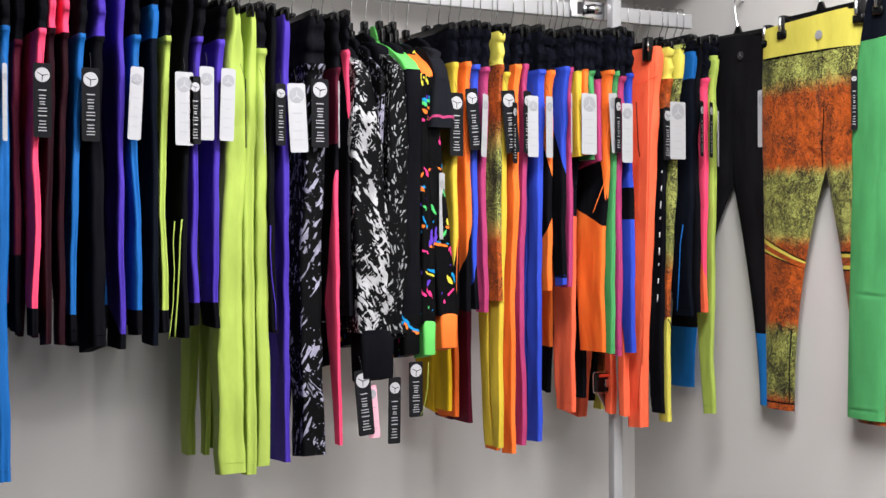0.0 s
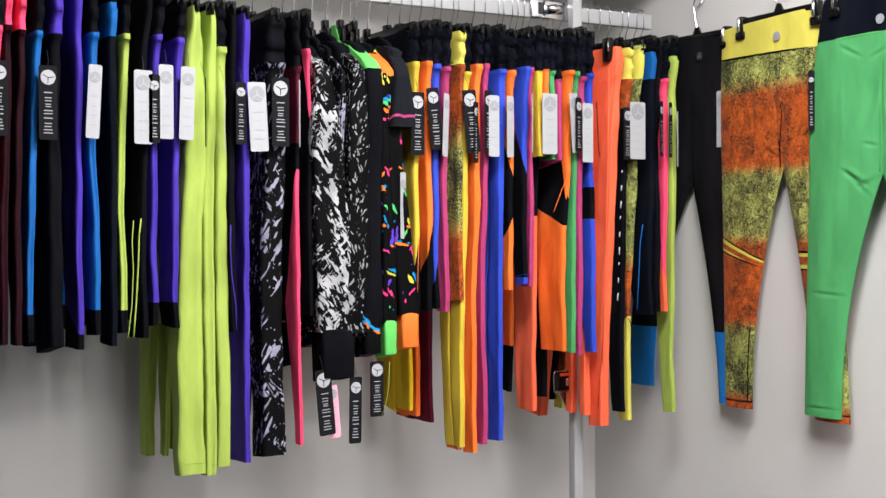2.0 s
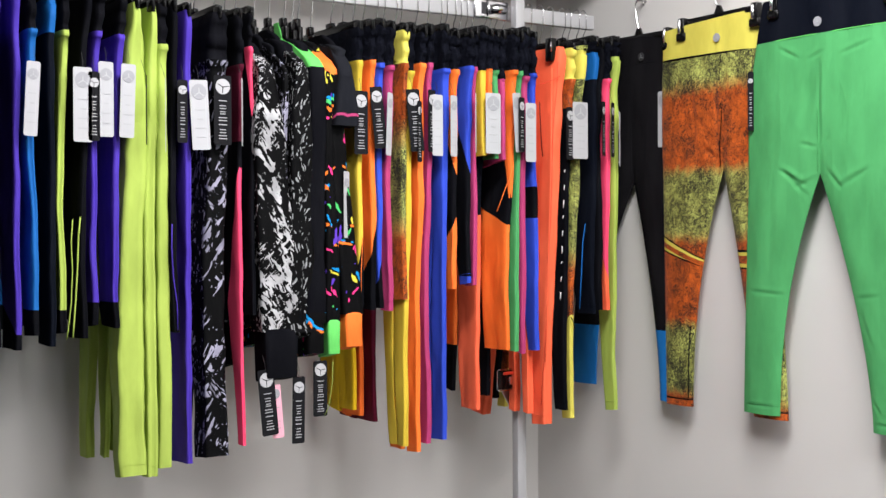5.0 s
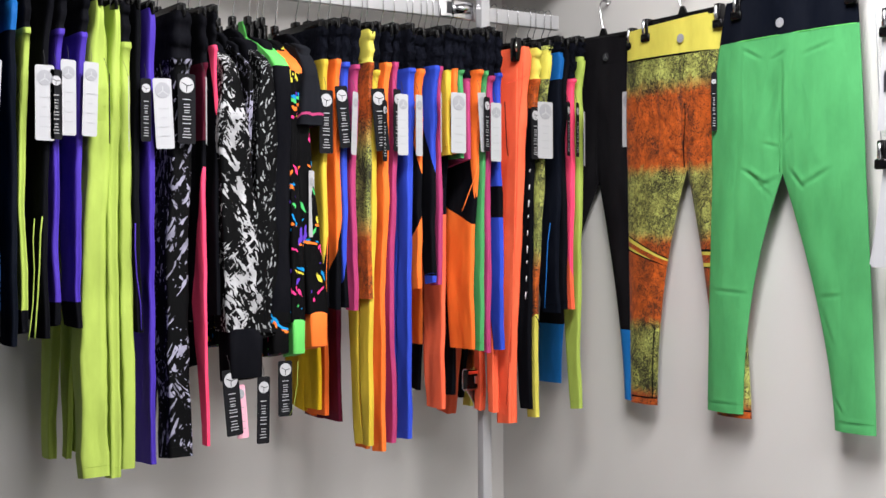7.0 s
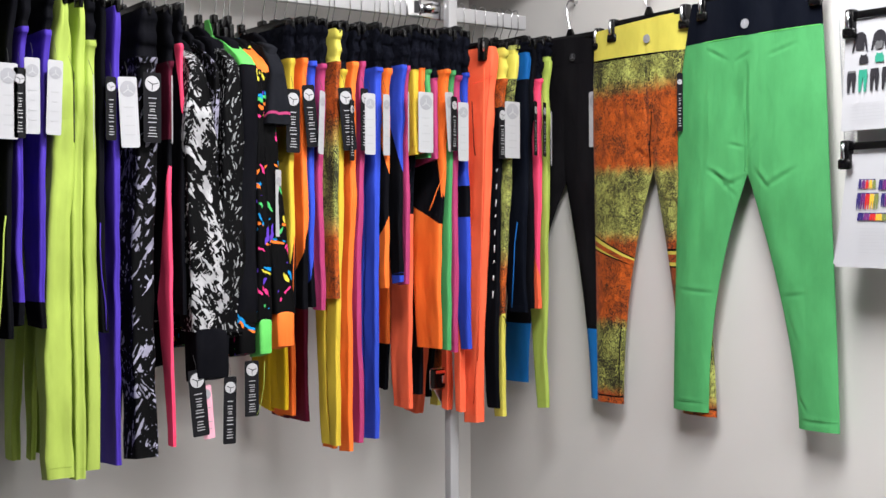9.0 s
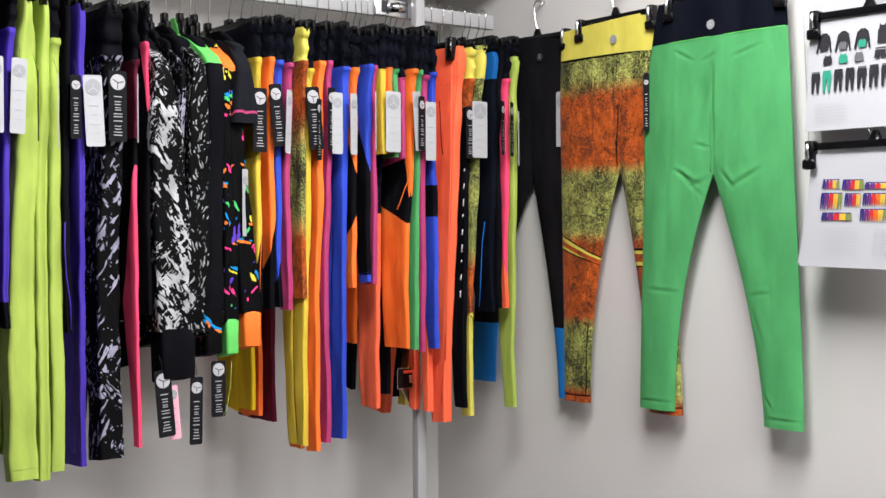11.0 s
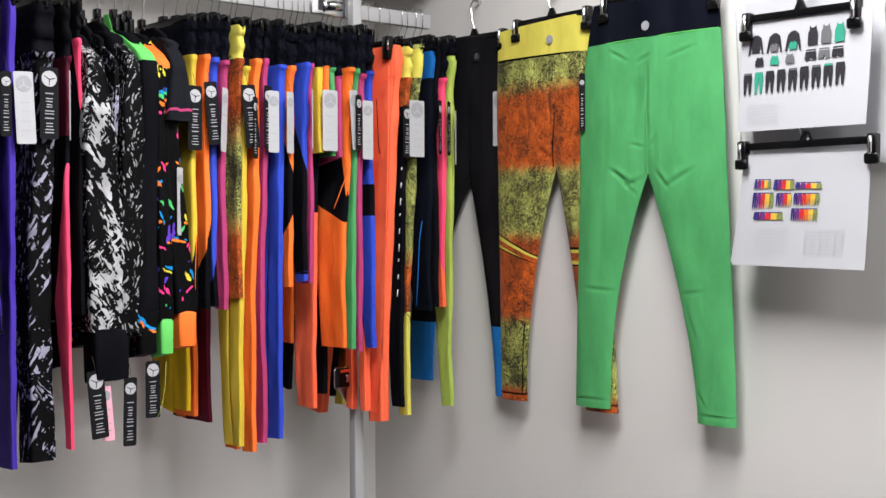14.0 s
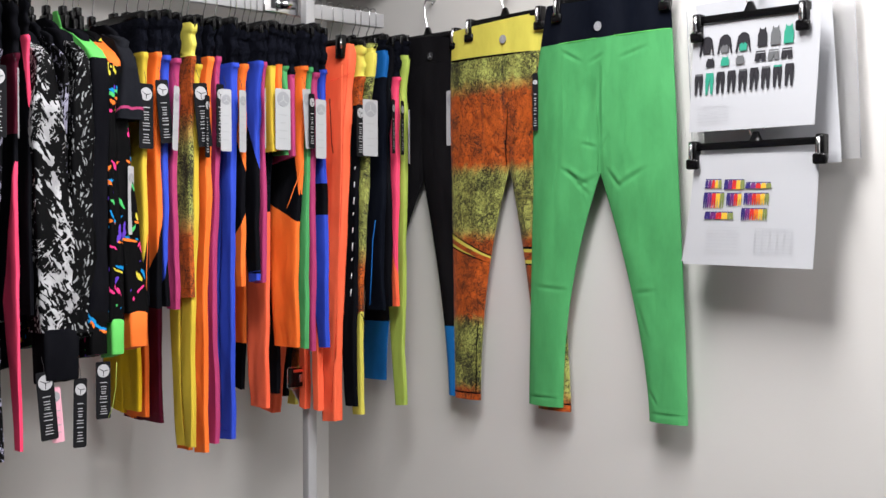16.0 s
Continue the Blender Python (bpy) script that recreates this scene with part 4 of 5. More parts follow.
piping('lime', [(0.731, 1.444), (0.728, 1.402), (0.730, 1.346), (0.727, 1.280), (0.721, 1.230), (0.718, 1.213)], 0.0011, 2.332)
piping('lime', [(0.746, 1.448), (0.742, 1.413), (0.740, 1.357), (0.736, 1.290), (0.732, 1.240), (0.730, 1.215)], 0.0016, 2.332)
piping('purple', [(0.932, 1.436), (0.931, 1.389), (0.934, 1.331), (0.942, 1.273), (0.943, 1.221)], 0.0014, 2.332)
piping('sky', [(2.031, 1.442), (2.022, 1.392), (2.017, 1.306), (2.011, 1.227)], 0.0014, 2.332)
piping('orange', [(1.378, 1.407), (1.374, 1.332), (1.373, 1.257)], 0.0009, 2.332)
piping('white', [(1.965, 1.576), (1.963, 1.569)], 0.0013, 2.332)
piping('white', [(1.963, 1.538), (1.961, 1.525)], 0.0013, 2.332)
piping('white', [(1.961, 1.499), (1.959, 1.481)], 0.0013, 2.332)
piping('white', [(1.959, 1.461), (1.957, 1.454)], 0.0013, 2.332)
piping('white', [(1.957, 1.423), (1.955, 1.410)], 0.0013, 2.332)
piping('white', [(1.955, 1.385), (1.954, 1.366)], 0.0013, 2.332)
piping('white', [(1.954, 1.347), (1.952, 1.340)], 0.0013, 2.332)
piping('white', [(1.952, 1.309), (1.950, 1.296)], 0.0013, 2.332)
piping('white', [(1.950, 1.270), (1.948, 1.252)], 0.0013, 2.332)
piping('black', [(1.981, 1.207), (1.989, 1.198), (1.994, 1.178)], 0.0012, 2.332)
piping('black', [(1.884, 1.740), (1.890, 1.629), (1.894, 1.607)], 0.0012, 2.332)
piping('coral', [(1.924, 1.827), (1.919, 1.574), (1.909, 1.322), (1.899, 1.098)], 0.0016, 2.332)
piping('orange', [(1.752, 1.470), (1.764, 1.495), (1.776, 1.522), (1.790, 1.548), (1.800, 1.580)], 0.0011, 2.332)
M["coral_thread"] = cloth("coral_stitching", (0.72, 0.045, 0.02))
piping('coral_thread', [(1.897, 1.785), (1.933, 1.798), (1.961, 1.810)], 0.0009, 2.345)
piping('coral_thread', [(1.954, 1.845), (1.950, 1.780), (1.938, 1.690), (1.930, 1.480), (1.914, 1.200), (1.896, 0.990)], 0.0008, 2.345)
piping('lime', [(1.301, 1.136), (1.299, 1.086), (1.290, 1.038), (1.280, 1.019)], 0.0006, 2.332)


# ---- leggings hung flat on the wall ----
def wall_hanger(y0, y1, z, tilt=0.0, nail=0.07, name="clothes_hanger", x=X_WALL - 0.028):
    """Black plastic clip hanger flat against the wall, its hook on a pin."""
    yc = (y0 + y1) / 2
    h = thing(name, (x, yc, z), "black plastic clip hanger with a chromed wire hook against the wall", "hanger", "hangers on the wall")
    w = (y1 - y0) / 2
    bm = bmesh.new()
    pts = [(0, 0, 0.014), (0, 0.001, nail * 0.3), (0.0, 0.009, nail * 0.55)] + [(0, -0.001 - 0.016 * math.cos(math.radians(200 - 26 * k)), nail + 0.016 * math.sin(math.radians(200 - 26 * k))) for k in range(9)]
    wire(bm, pts, 0.0021, 8)
    part("hook", bm, CHROME, h)
    bm = bmesh.new()
    box(bm, 0.0, X_WALL + 0.004 - x, -0.003, 0.005, nail + 0.011, nail + 0.016, 0.001)
    part("wall_pin", bm, STEEL, h)
    bm = bmesh.new()
    box(bm, -0.005, 0.005, -w, w, -0.007, 0.008, 0.002)
    v = [bm.verts.new(p) for p in ((-0.004, -0.014, 0.006), (-0.004, 0.014, 0.006), (-0.004, 0.004, 0.026), (-0.004, -0.004, 0.026), (0.004, -0.014, 0.006), (0.004, 0.014, 0.006), (0.004, 0.004, 0.026), (0.004, -0.004, 0.026))]
    for f in ((0, 1, 2, 3), (7, 6, 5, 4), (0, 3, 7, 4), (1, 5, 6, 2), (2, 6, 7, 3)):
        bm.faces.new([v[i] for i in f])
    bmesh.ops.recalc_face_normals(bm, faces=bm.faces[:])
    part("bar", bm, PLASTIC, h)
    for k in (-1, 1):
        bm = bmesh.new()
        y = k * (w - 0.008)
        box(bm, -0.012, 0.010, y - 0.0095, y + 0.0095, -0.038, 0.013, 0.004)
        box(bm, -0.0140, -0.002, y - 0.0150, y + 0.0150, -0.046, -0.024, 0.0055)
        c = part("clip", bm, PLASTIC, h)
        bm = bmesh.new()
        wire(bm, [(-0.0125, y, 0.006), (-0.0155, y, 0.002), (-0.0165, y, -0.010), (-0.0160, y, -0.022), (-0.0130, y, -0.027)], 0.0042, 10)
        part("spring", bm, CHROME, c)
    h.rotation_euler = (radians(tilt), 0, 0)
    return h


def flat_leggings(yl, yr, zl, zr, band, crotch, hem_l, hem_r, zones, label, x, thick=0.011, name="leggings", emblem=None, wrinkle=0.0021, front=None, badge=None, zones_r=None, folds=(), ease=(0.016, 0.016)):
    """Leggings hung flat. yl, yr: the waist's ends (y falls to the viewer's right) and zl, zr their heights; band: waistband height;
    hem_l, hem_r: (outer y, inner y, z) of the two hems."""
    SEED[0] += 1
    s = SEED[0]
    zh = min(hem_l[2], hem_r[2])
    yc = (yl + yr) / 2
    th = thing(name, (x, yc, zh), label, "leggings", "leggings on the wall")
    names = []
    for q in zones:
        if q[1] not in names:
            names.append(q[1])
    slots = [M[k] for k in names]
    nu = 112

    def drape(y, z):
        """Depth of the drag lines and creases at a place: (y, z, y, z, depth, width) each, pressed in on one side and raised on the other."""
        d = 0.0
        for ya, za, yb_, zb, amp, wid in folds:
            ly, lz = yb_ - ya, zb - za
            n2 = ly * ly + lz * lz
            t = ((y - ya) * ly + (z - za) * lz) / n2
            if -0.25 < t < 1.25:
                off = ((y - ya) * lz - (z - za) * ly) / math.sqrt(n2)
                taper = max(0.0, 1 - ((t - 0.5) / 0.75) ** 2) ** 1.5
                q = off / (0.55 * wid)
                if abs(q) < 4:
                    d += 0.95 * amp * taper * (math.exp(-q * q) - 0.55 * math.exp(-((q - 1.7) / 1.3) ** 2))
        return d

    def sheet(rows, split=False, caps=(True, True)):
        """rows: (z0, y_a, y_b, z1): a pillow between two edges, front and back; split: it parts into two towards its foot."""
        bm = bmesh.new()
        F, B = [], []
        for j, (z0, ya, yb_, z1) in enumerate(rows):
            uc = (crotch[0] - ya) / (yb_ - ya)
            part2 = max(0.0, (j / (len(rows) - 1) - 0.25) / 0.75) ** 2.2 if split else 0.0
            f, b = [], []
            for i in range(nu + 1):
                u = i / nu
                y = ya + (yb_ - ya) * u
                z = z0 + (z1 - z0) * u
                e = (1 - abs(2 * u - 1) ** 3.2)
                if part2:
                    w = u / uc if u < uc else (1 - u) / (1 - uc)
                    e2 = 1 - abs(2 * min(1, w) - 1) ** 3.2
                    e += (e2 - e) * part2
                fold = wrinkle * (noise.noise((s, y * 13, z * 5.5)) + 0.6 * noise.noise((s + 4, y * 28, z * 13)))
                fold += drape(y, z)
                f.append(bm.verts.new((-thick * e + fold * e - 0.001, y - yc, z - zh)))
                b.append(bm.verts.new((thick * 0.5 * e + 0.001, y - yc, z - zh)))
            F.append(f)
            B.append(b)
        for G, flip in ((F, False), (B, True)):
            for a, b in zip(G, G[1:]):
                for i in range(nu):
                    q = (a[i], a[i + 1], b[i + 1], b[i])
                    bm.faces.new(q if not flip else q[::-1])
        for a, b, c, d in zip(F, F[1:], B, B[1:]):
            bm.faces.new((a[0], b[0], d[0], c[0]))
            bm.faces.new((a[-1], c[-1], d[-1], b[-1]))
        for (g, h), on in zip(((F[0], B[0]), (F[-1], B[-1])), caps):
            for i in range(nu if on else 0):
                bm.faces.new((g[i], g[i + 1], h[i + 1], h[i]))
                bm.edges.get((g[i], g[i + 1])).smooth = False
        bmesh.ops.recalc_face_normals(bm, faces=bm.faces[:])
        return bm

    cut = [(z - zh, names.index(k), sl, yl - yc, 0.0) for z, k, sl in zones]
    cut_r = [(z - zh, names.index(k), sl, crotch[0] - yc, 0.0) for z, k, sl in zones_r] if zones_r else cut
    # waist down to the crotch
    rows = []
    n = 150
    cy, cz = crotch
    for i in range(n):
        u = i / (n - 1)
        a0, b0 = zl + (cz - zl) * u, zr + (cz - zr) * u
        grow = math.sin(math.pi * min(1, u * 0.75)) * (u > 0)
        ya = yl + (hem_l[0] - yl) * u * (zl - cz) / (zl - hem_l[2]) + grow * ease[0]
        yb_ = yr + (hem_r[0] - yr) * u * (zr - cz) / (zr - hem_r[2]) - grow * ease[1]
        rows.append((a0, ya, yb_, b0))
    bm = sheet(rows, True, (True, False))
    zoned(bm, cut)
    part("seat", bm, slots, th)
    end = rows[-1]
    for outer0, (ho, hi, hz), seams in ((end[1], hem_l, cut), (end[2], hem_r, cut_r)):
        rows = []
        n = 170
        for i in range(n):
            u = i / (n - 1)
            z = cz - (cz - hz) * u
            o = outer0 + (ho - outer0) * (1 - (1 - u) ** 1.25)
            k = 1 - (1 - u) ** (2.1 if ho > hi else 1.55)
            q = cy + (hi - cy) * k
            rows.append((z, o, q, z) if o > q else (z, q, o, z))
        bm = sheet(rows, False, (False, True))
        zoned(bm, seams)
        leg = part("leg", bm, slots, th)
        bm = bmesh.new()
        y0, y1 = sorted((ho, hi))
        wire(bm, [(-thick * (1 - abs(2 * k / 8 - 1) ** 3.2) - 0.0012, y0 + (y1 - y0) * k / 8 - yc, hz + 0.024 - zh) for k in range(9)], 0.0008, 4)
        part("hem_stitch", bm, slots[cut[-1][1]], leg)
    # seam down the front
    bm = bmesh.new()
    wire(bm, [(-thick - 0.0002, cy - yc + (0.003 * math.sin(k) if front == "black" else 0.0), cz + 0.004 + (zl - band - cz) * (0.095 if front == "black" else 0.045) * k - zh) for k in range(11)], 0.0012 if front == "black" else 0.0008, 4)
    part("front_seam", bm, M[front] if front == "black" else slots[cut[min(1, len(cut) - 1)][1]], th)
    # seam under the waistband
    bm = bmesh.new()
    wire(bm, [(-thick * (1 - abs(2 * k / 16 - 1) ** 3.2) - 0.0012, yl + (yr - yl) * k / 16 - yc, zones[0][0] + zones[0][2] * (yr - yl) * k / 16 - zh) for k in range(17)], 0.0022 if front == "black" else 0.0012, 6)
    part("waist_seam", bm, slots[cut[0][1]] if not front else M[front], th)
    if emblem:
        bm = bmesh.new()
        disc(bm, 0, 0, 0.0108, -0.0006, 0.0006)
        e = part("emblem", bm, emblem, th, "small round pale badge", smooth=False)
        e.matrix_local = Matrix.Translation((-thick - 0.0048, badge[0] - yc, badge[1] - zh)) @ pose(0, 0, 0, 0, 0, -90)
        bm = bmesh.new()
        for a in (90, 210, 330):
            wire(bm, [(0, -0.0008, 0), (0.008 * math.cos(radians(a)), -0.0008, 0.008 * math.sin(radians(a)))], 0.0007, 4)
        part("spokes", bm, INK_G, e)
    return th


wall_green = flat_leggings(1.914, 1.559, 1.951, 1.935, 0.075, (1.753, 1.545), (1.974, 1.867, 0.992), (1.515, 1.616, 0.987), [(1.855, 'navy', 0.002), (0, 'green', 0)], 'bright green stretch leggings with black waistband on the wall', 2.215, emblem=INK_L, front='mint', ease=(0.026, 0.003), badge=(1.748, 1.881), folds=[(1.858, 1.834, 1.807, 1.808, 0.0022, 0.0084), (1.773, 1.801, 1.737, 1.815, 0.0018, 0.0084), (1.684, 1.804, 1.621, 1.82, 0.002, 0.0084), (1.747, 1.775, 1.751, 1.573, 0.0032, 0.0095), (1.77, 1.751, 1.791, 1.667, 0.006, 0.036), (1.797, 1.614, 1.757, 1.604, 0.002, 0.0084), (1.754, 1.586, 1.728, 1.624, 0.0035, 0.0105), (1.854, 1.555, 1.781, 1.516, 0.003, 0.0095), (1.808, 1.519, 1.753, 1.538, 0.003, 0.0105), (1.839, 1.547, 1.774, 1.487, 0.0025, 0.0105), (1.728, 1.55, 1.693, 1.513, 0.003, 0.0105), (1.696, 1.513, 1.622, 1.548, 0.0025, 0.0105), (1.865, 1.837, 1.888, 1.317, 0.0007, 0.0168), (1.94, 1.278, 1.84, 1.272, 0.0018, 0.0084), (1.659, 1.27, 1.597, 1.277, 0.0015, 0.0084), (1.96, 1.013, 1.875, 1.013, 0.0016, 0.0063), (1.607, 1.005, 1.52, 1.006, 0.0018, 0.0063), (1.616, 1.057, 1.593, 1.028, 0.0025, 0.0084), (1.649, 1.245, 1.615, 1.17, 0.002, 0.0126)])
wall_speckled = flat_leggings(2.249, 1.944, 1.931, 1.943, 0.072, (2.047, 1.572), (2.242, 2.150, 0.982), (1.852, 1.954, 0.982), [(1.855, 'paleyellow', 0.016), (1.411, 'speckle', 0.421), (1.407, 'black', 0.421), (1.396, 'paleyellow', 0.3789), (1.383, 'speckle', 0.3789), (1.375, 'paleyellow', 0.29469999999999996), (1.371, 'black', 0.29469999999999996), (1.002, 'speckle', 0), (0.998, 'black', 0), (0, 'speckle', 0)], 'speckled orange and yellow-green leggings with yellow waistband on the wall', 2.226, emblem=INK_L, front='black', ease=(0.008, 0.012), zones_r=[(1.375, 'speckle', 0), (1.369, 'black', 0), (1.361, 'paleyellow', 0), (1.342, 'speckle', 0), (1.333, 'paleyellow', 0), (1.329, 'black', 0), (1.002, 'speckle', 0), (0.998, 'black', 0), (0, 'speckle', 0)], badge=(2.055, 1.889), folds=[(2.063, 1.838, 2.057, 1.581, 0.004, 0.0084), (2.148, 1.837, 2.125, 1.57, 0.002, 0.0126), (2.104, 1.782, 2.066, 1.748, 0.002, 0.0105), (2.099, 1.623, 2.051, 1.588, 0.004, 0.0126), (2.041, 1.62, 1.985, 1.647, 0.002, 0.0126), (2.148, 1.729, 2.089, 1.654, 0.002, 0.0168), (2.158, 1.326, 2.154, 0.994, 0.002, 0.0084)])
bm = bmesh.new()
wire(bm, [Vector(q) - wall_speckled.location for q in ((2.2140, 2.146, 1.185), (2.2135, 2.150, 1.150), (2.2135, 2.154, 1.090), (2.2140, 2.155, 1.004))], 0.0016, 6)
part("inseam", bm, M["black"], wall_speckled)
wall_black = flat_leggings(2.506, 2.261, 1.942, 1.925, 0.06, (2.371, 1.551), (2.632, 2.526, 1.002), (2.198, 2.277, 0.985), [(1.862, 'lit_black', 0), (1.166, 'lit_black', 0), (0, 'azure', 0)], 'black stretch leggings with blue cuffs on the wall', 2.238, emblem=INK_K2, badge=(2.329, 1.878))
wall_hanger(1.558, 1.882, 1.945, 2.3, 0.06, x=2.213)
wall_hanger(1.933, 2.185, 1.943, -0.4, 0.06, x=2.224)
wall_hanger(2.234, 2.468, 1.932, 1.0, 0.085, x=2.236)
swing_tag(2.227, 2.249, 1.781, 0.046, 0.143, 'w', -90, 0, owner=wall_black)
swing_tag(2.203, 1.942, 1.793, 0.014, 0.139, 'k', -62, 0, owner=wall_speckled)


# ---- printed sheets clipped to hangers ----
def sheet_mesh(bm, y0, y1, z0, z1, curl=0.006, seed=0, skew=0.0, thick=0.0006, lean=0.0, flare=0.0):
    """A slightly curled sheet of paper facing -x. y0 > y1; skew: rise of its edges towards y1; lean: sideways drift at the foot."""
    n, m = 12, 10
    F, B = [], []
    for j in range(m + 1):
        v = j / m
        f, b = [], []
        for i in range(n + 1):
            u = i / n
            y = y0 + (y1 - y0) * u + (lean - flare * u) * v
            z = z1 + (z0 - z1) * v + skew * u
            dx = -curl * v * v * (0.4 + u) + 0.0012 * noise.noise((seed, u * 3, v * 3))
            f.append(bm.verts.new((dx - thick, y, z)))
            b.append(bm.verts.new((dx, y, z)))
        F.append(f)
        B.append(b)
    for a, b in zip(F, F[1:]):
        for i in range(n):
            bm.faces.new((a[i], a[i + 1], b[i + 1], b[i]))
    for a, b in zip(B, B[1:]):
        for i in range(n):
            bm.faces.new((a[i], b[i], b[i + 1], a[i + 1]))
    ring = [(F[j][0], B[j][0]) for j in range(m + 1)] + [(F[m][i], B[m][i]) for i in range(1, n + 1)] + [(F[j][n], B[j][n]) for j in range(m - 1, -1, -1)] + [(F[0][i], B[0][i]) for i in range(n - 1, 0, -1)]
    for (a, b), (c, d) in zip(ring, ring[1:] + ring[:1]):
        bm.faces.new((a, c, d, b))
        bm.edges.get((a, c)).smooth = bm.edges.get((b, d)).smooth = False
    bmesh.ops.recalc_face_normals(bm, faces=bm.faces[:])
    return bm


wall_hanger(1.189, 1.447, 1.844, 1.1, 0.05, x=2.148)
wall_hanger(1.156, 1.461, 1.583, 0.3, 0.03, x=2.152)


def paper_sheet(name, label, x, y0, y1, z0, z1, curl, seed, skew, lean, material, thick, flare=0.0):
    t = thing(name, (x, (y0 + y1) / 2, z0), label, name.split("_")[-1], "sheets on the wall")
    bm = bmesh.new()
    sheet_mesh(bm, y0, y1, z0, z1, curl, seed, skew, thick, lean, flare)
    bmesh.ops.translate(bm, verts=bm.verts[:], vec=-Vector((0, (y0 + y1) / 2, z0)))
    part("sheet", bm, material, t)
    t["span"] = (y0, y1, z0, z1, skew, lean, curl, flare)
    return t


PRINT = {k: painted(k + "_print_ink", c, 0.5, 300, 0.02, 0.05) for k, c in {
    "pale": (0.445, 0.455, 0.48), "slate": (0.022, 0.021, 0.026), "grey": (0.13, 0.135, 0.14), "jade": (0.03, 0.30, 0.20), "indigo": (0.035, 0.025, 0.16), "violet": (0.16, 0.03, 0.18),
    "scarlet": (0.62, 0.03, 0.03), "tangerine": (0.75, 0.17, 0.02), "amber": (0.78, 0.48, 0.05), "olive": (0.22, 0.26, 0.08)}.items()}
OUTLINE = {
    "top": [(-0.12, 0), (0.12, 0), (0.34, 0.16), (0.42, 0.5), (0.5, 0.98), (0.40, 1), (0.27, 0.52), (0.25, 0.9), (-0.25, 0.9), (-0.27, 0.52), (-0.40, 1), (-0.5, 0.98), (-0.42, 0.5), (-0.34, 0.16)],
    "yoke": [(-0.5, 0.25), (-0.2, 0), (0, 0.2), (0.2, 0), (0.5, 0.25), (0.46, 1), (-0.46, 1)],
    "vest": [(-0.3, 0), (-0.12, 0.12), (0.12, 0.12), (0.3, 0), (0.34, 0.25), (0.46, 0.38), (0.46, 1), (-0.46, 1), (-0.46, 0.38), (-0.34, 0.25)],
    "short": [(-0.42, 0), (0.42, 0), (0.5, 1), (0.06, 1), (0, 0.5), (-0.06, 1), (-0.5, 1)],
    "pants": [(-0.40, 0), (0.40, 0), (0.47, 0.28), (0.38, 1), (0.17, 1), (0.0, 0.30), (-0.17, 1), (-0.38, 1), (-0.47, 0.28)],
    "bar": [(-0.5, 0), (0.5, 0), (0.5, 1), (-0.5, 1)],
}


def print_on(sheet, kind, ink, u, v, w, h):
    """One small printed figure, centred at u, its top at v, in shares of the sheet."""
    y0, y1, z0, z1, skew, lean, curl, flare = sheet["span"]
    bm = bmesh.new()
    vs = []
    for a, b in OUTLINE[kind]:
        uu, vv = u + a * w, v + b * h
        dx = -curl * vv * vv * (0.4 + uu) - (0.0038 if kind in ("bar", "yoke") else 0.0034)
        vs.append(bm.verts.new((dx, y0 + (y1 - y0) * uu + (lean - flare * uu) * vv - (y0 + y1) / 2, z1 + (z0 - z1) * vv + skew * uu - z0)))
    bm.faces.new(vs)
    part("printed_" + ("panel" if kind == "bar" else "figure"), bm, PRINT[ink] if ink in PRINT else INK_P, sheet, smooth=False)


sleeve_back = paper_sheet('plastic_sleeve', 'clear plastic document sleeve hung behind printed sheets', 2.230, 1.525, 1.138, 1.552, 1.889, 0.004, 3, skew=-0.003, lean=-0.017, material=SLEEVE, thick=0.0006)
for u in (0.0, 1.0):
    y0, y1, z0, z1, skew, lean, curl, flare = sleeve_back["span"]
    bm = bmesh.new()
    wire(bm, [(-0.0022 - curl * v * v * (0.4 + u), (y0 - y1) * (0.5 - u) + lean * v, (z1 - z0) * (1 - v) + skew * u) for v in (0.0, 0.25, 0.5, 0.75, 1.0)], 0.0011, 6)
    part("welded_edge", bm, INK_G, sleeve_back)
sheet_back = paper_sheet('paper_sheet', 'white printed sheet hung behind another', 2.200, 1.482, 1.172, 1.540, 1.891, 0.004, 5, skew=0.002, lean=-0.026, material=PAPER, thick=0.0006)
sheet_top = paper_sheet('paper_sheet', 'white sheet printed with dark sportswear figures', 2.150, 1.453, 1.164, 1.616, 1.839, 0.004, 7, skew=-0.003, lean=0.012, material=PAPER, thick=0.0006)
sheet_low_back = paper_sheet('paper_sheet', 'white sheet hung behind another', 2.175, 1.460, 1.195, 1.346, 1.564, 0.004, 9, skew=-0.008, lean=0.042, material=PAPER, thick=0.0006)
sheet_low = paper_sheet('paper_sheet', 'white sheet printed with rainbow-coloured sportswear figures', 2.155, 1.453, 1.171, 1.341, 1.569, 0.006, 11, skew=-0.007, lean=0.030, material=PAPER, thick=0.0006, flare=0.020)

for k in range(3):
    print_on(sheet_top, "top", "slate", 0.125 + 0.149 * k, 0.124, 0.125, 0.178)
    if k:
        print_on(sheet_top, "yoke", ("grey", "jade")[k - 1], 0.125 + 0.149 * k, 0.215, 0.060, 0.075)
    print_on(sheet_top, "vest", ("slate", "grey", "jade")[k], 0.572 + 0.101 * k, 0.098, 0.080, 0.172)
    print_on(sheet_top, "vest", ("slate", "jade", "grey")[k], 0.158 + 0.122 * k, 0.322, 0.074, 0.087)
    print_on(sheet_top, "short", ("slate", "grey", "slate")[k], 0.562 + 0.102 * k, 0.308, 0.089, 0.092)
    print_on(sheet_top, "bar", "pale", 0.562 + 0.102 * k, 0.322, 0.076, 0.006)
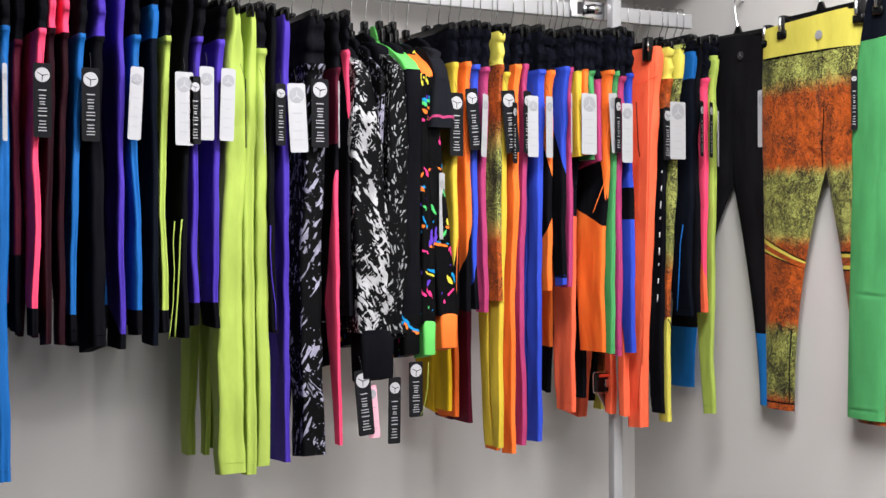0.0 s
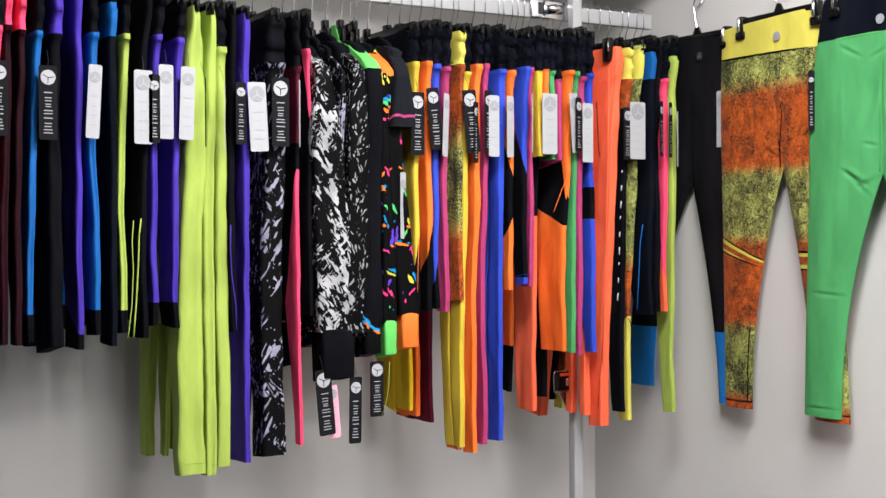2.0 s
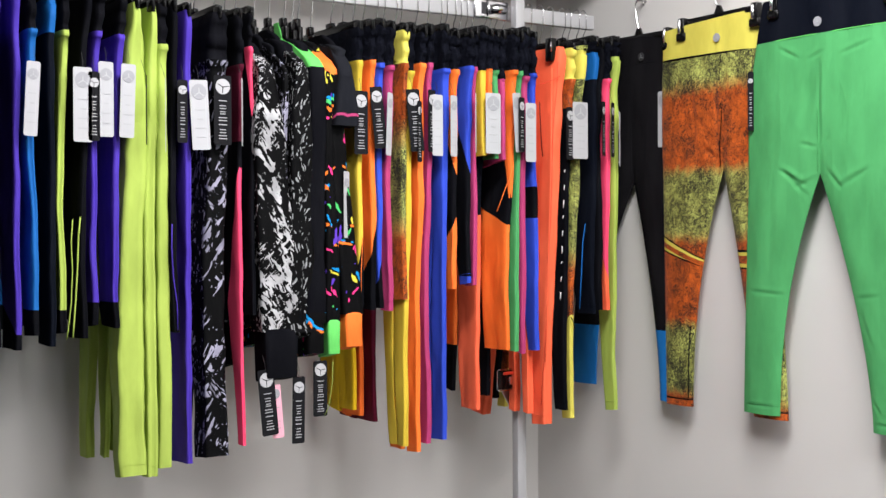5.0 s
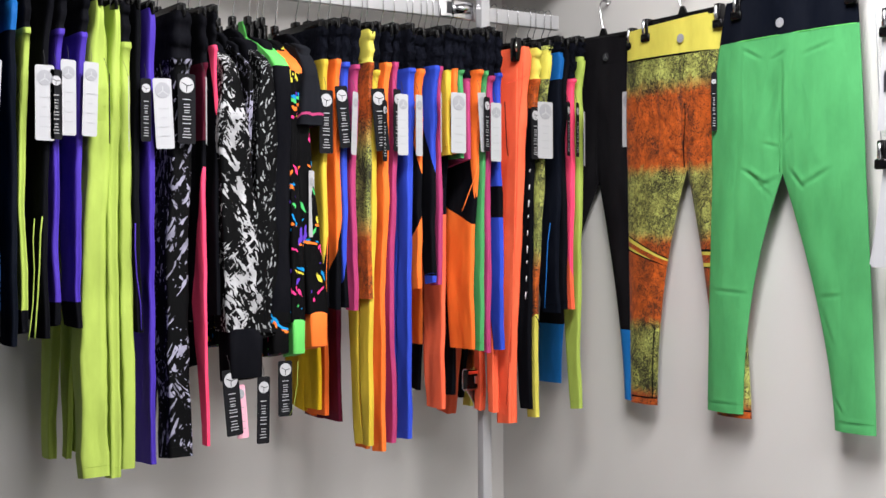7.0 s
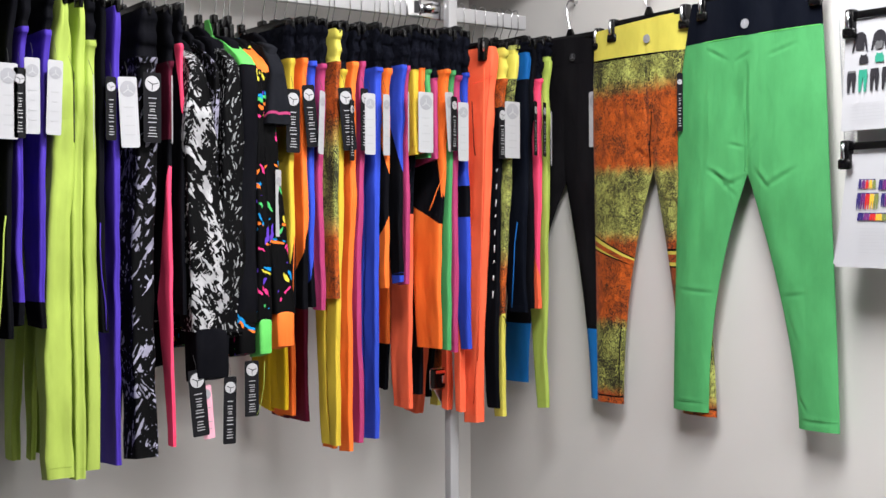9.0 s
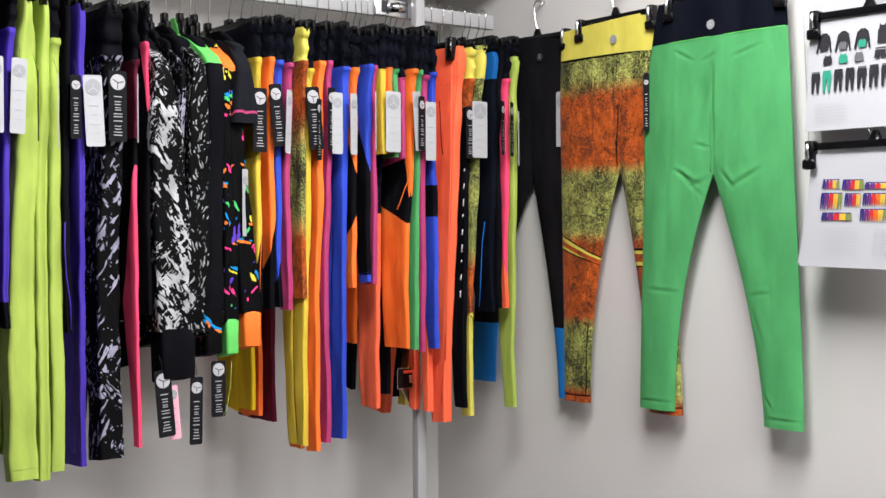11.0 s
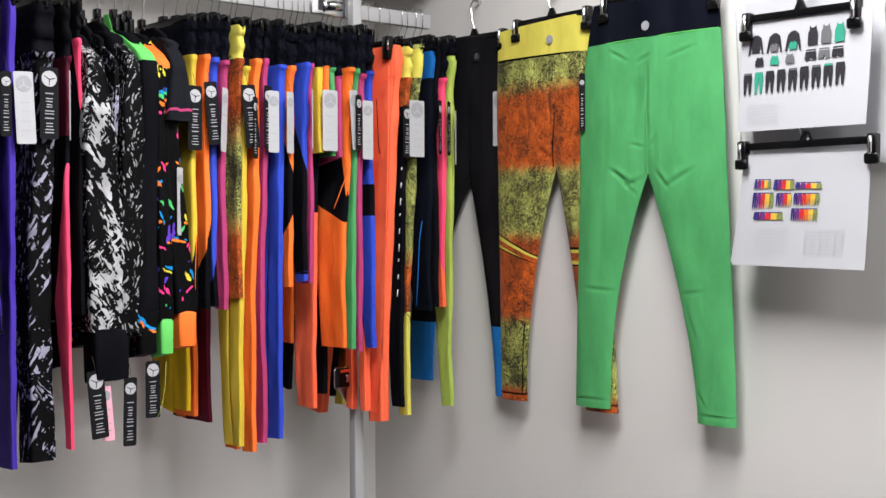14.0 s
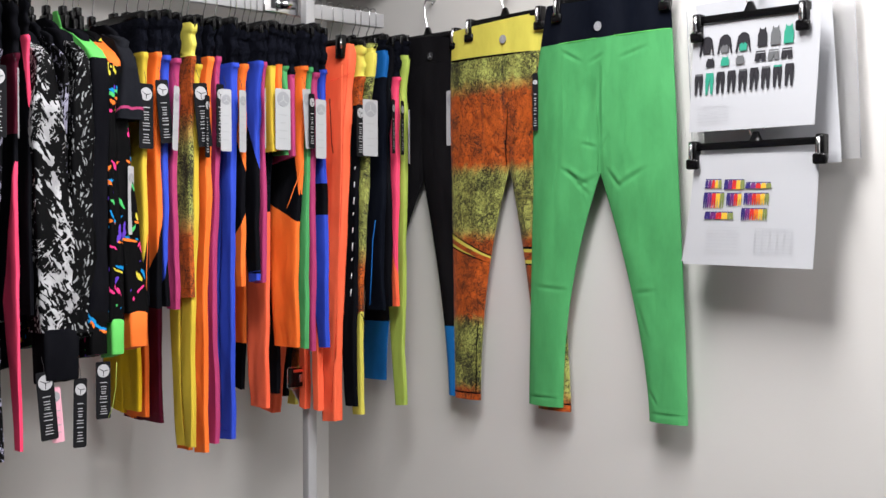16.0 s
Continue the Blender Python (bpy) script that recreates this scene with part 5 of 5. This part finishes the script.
for k in range(9):
    u = 0.068 + 0.0905 * k
    print_on(sheet_top, "pants", "jade" if k == 1 else "slate", u, 0.464 - 0.002 * k, 0.076, 0.198)
    if k in (0, 4, 6, 7):
        print_on(sheet_top, "bar", "jade" if k == 7 else "grey", u, 0.466 - 0.002 * k, 0.062, 0.016)
for row in range(6):
    print_on(sheet_top, "bar", "pale", 0.2, 0.76 + 0.03 * row, 0.26, 0.004)
HUES = ("indigo", "violet", "scarlet", "tangerine", "amber", "olive")
for u, v, w, h, kind, n in ((0.185, 0.227, 0.140, 0.088, "top", 5), (0.358, 0.232, 0.165, 0.085, "short", 5), (0.552, 0.258, 0.205, 0.052, "vest", 5), (0.200, 0.347, 0.172, 0.140, "pants", 5),
                            (0.365, 0.352, 0.122, 0.114, "pants", 4), (0.543, 0.352, 0.200, 0.104, "pants", 6), (0.255, 0.521, 0.235, 0.064, "short", 5), (0.535, 0.487, 0.205, 0.104, "pants", 6)):
    for k in range(n):
        at = u + w * ((k + 0.5) / n - 0.5)
        print_on(sheet_low, kind, HUES[k + (k > 2 and n < 6) if n < 6 else k], at, v, w / n * 1.04, h)
    print_on(sheet_low, "bar", "indigo", u, v - 0.004, w * 0.94, 0.008)
for k in range(8):
    print_on(sheet_low, "bar", "pale", 0.30, 0.655 + 0.03 * k, 0.26, 0.003)
    print_on(sheet_low, "bar", "pale", 0.70, 0.66 + 0.03 * k, 0.30, 0.003)
for k in range(6):
    print_on(sheet_low, "bar", "pale", 0.56 + 0.055 * k, 0.66, 0.003, 0.22)


# ---- ceiling lights ----
for lx, ly, _ in LAMPS:
    t = thing("ceiling_light", (lx, ly, Z_CEIL), "white recessed fluorescent ceiling light", "light", "ceiling lights")
    bm = bmesh.new()
    for a in ((-0.6, 0.6, -0.3, -0.27), (-0.6, 0.6, 0.27, 0.3), (-0.6, -0.57, -0.27, 0.27), (0.57, 0.6, -0.27, 0.27)):
        box(bm, *a, -0.03, 0)
    part("frame", bm, RAIL, t, smooth=False)
    bm = bmesh.new()
    box(bm, -0.565, 0.565, -0.265, 0.265, -0.02, -0.004)
    part("diffuser", bm, TUBE, t, smooth=False)
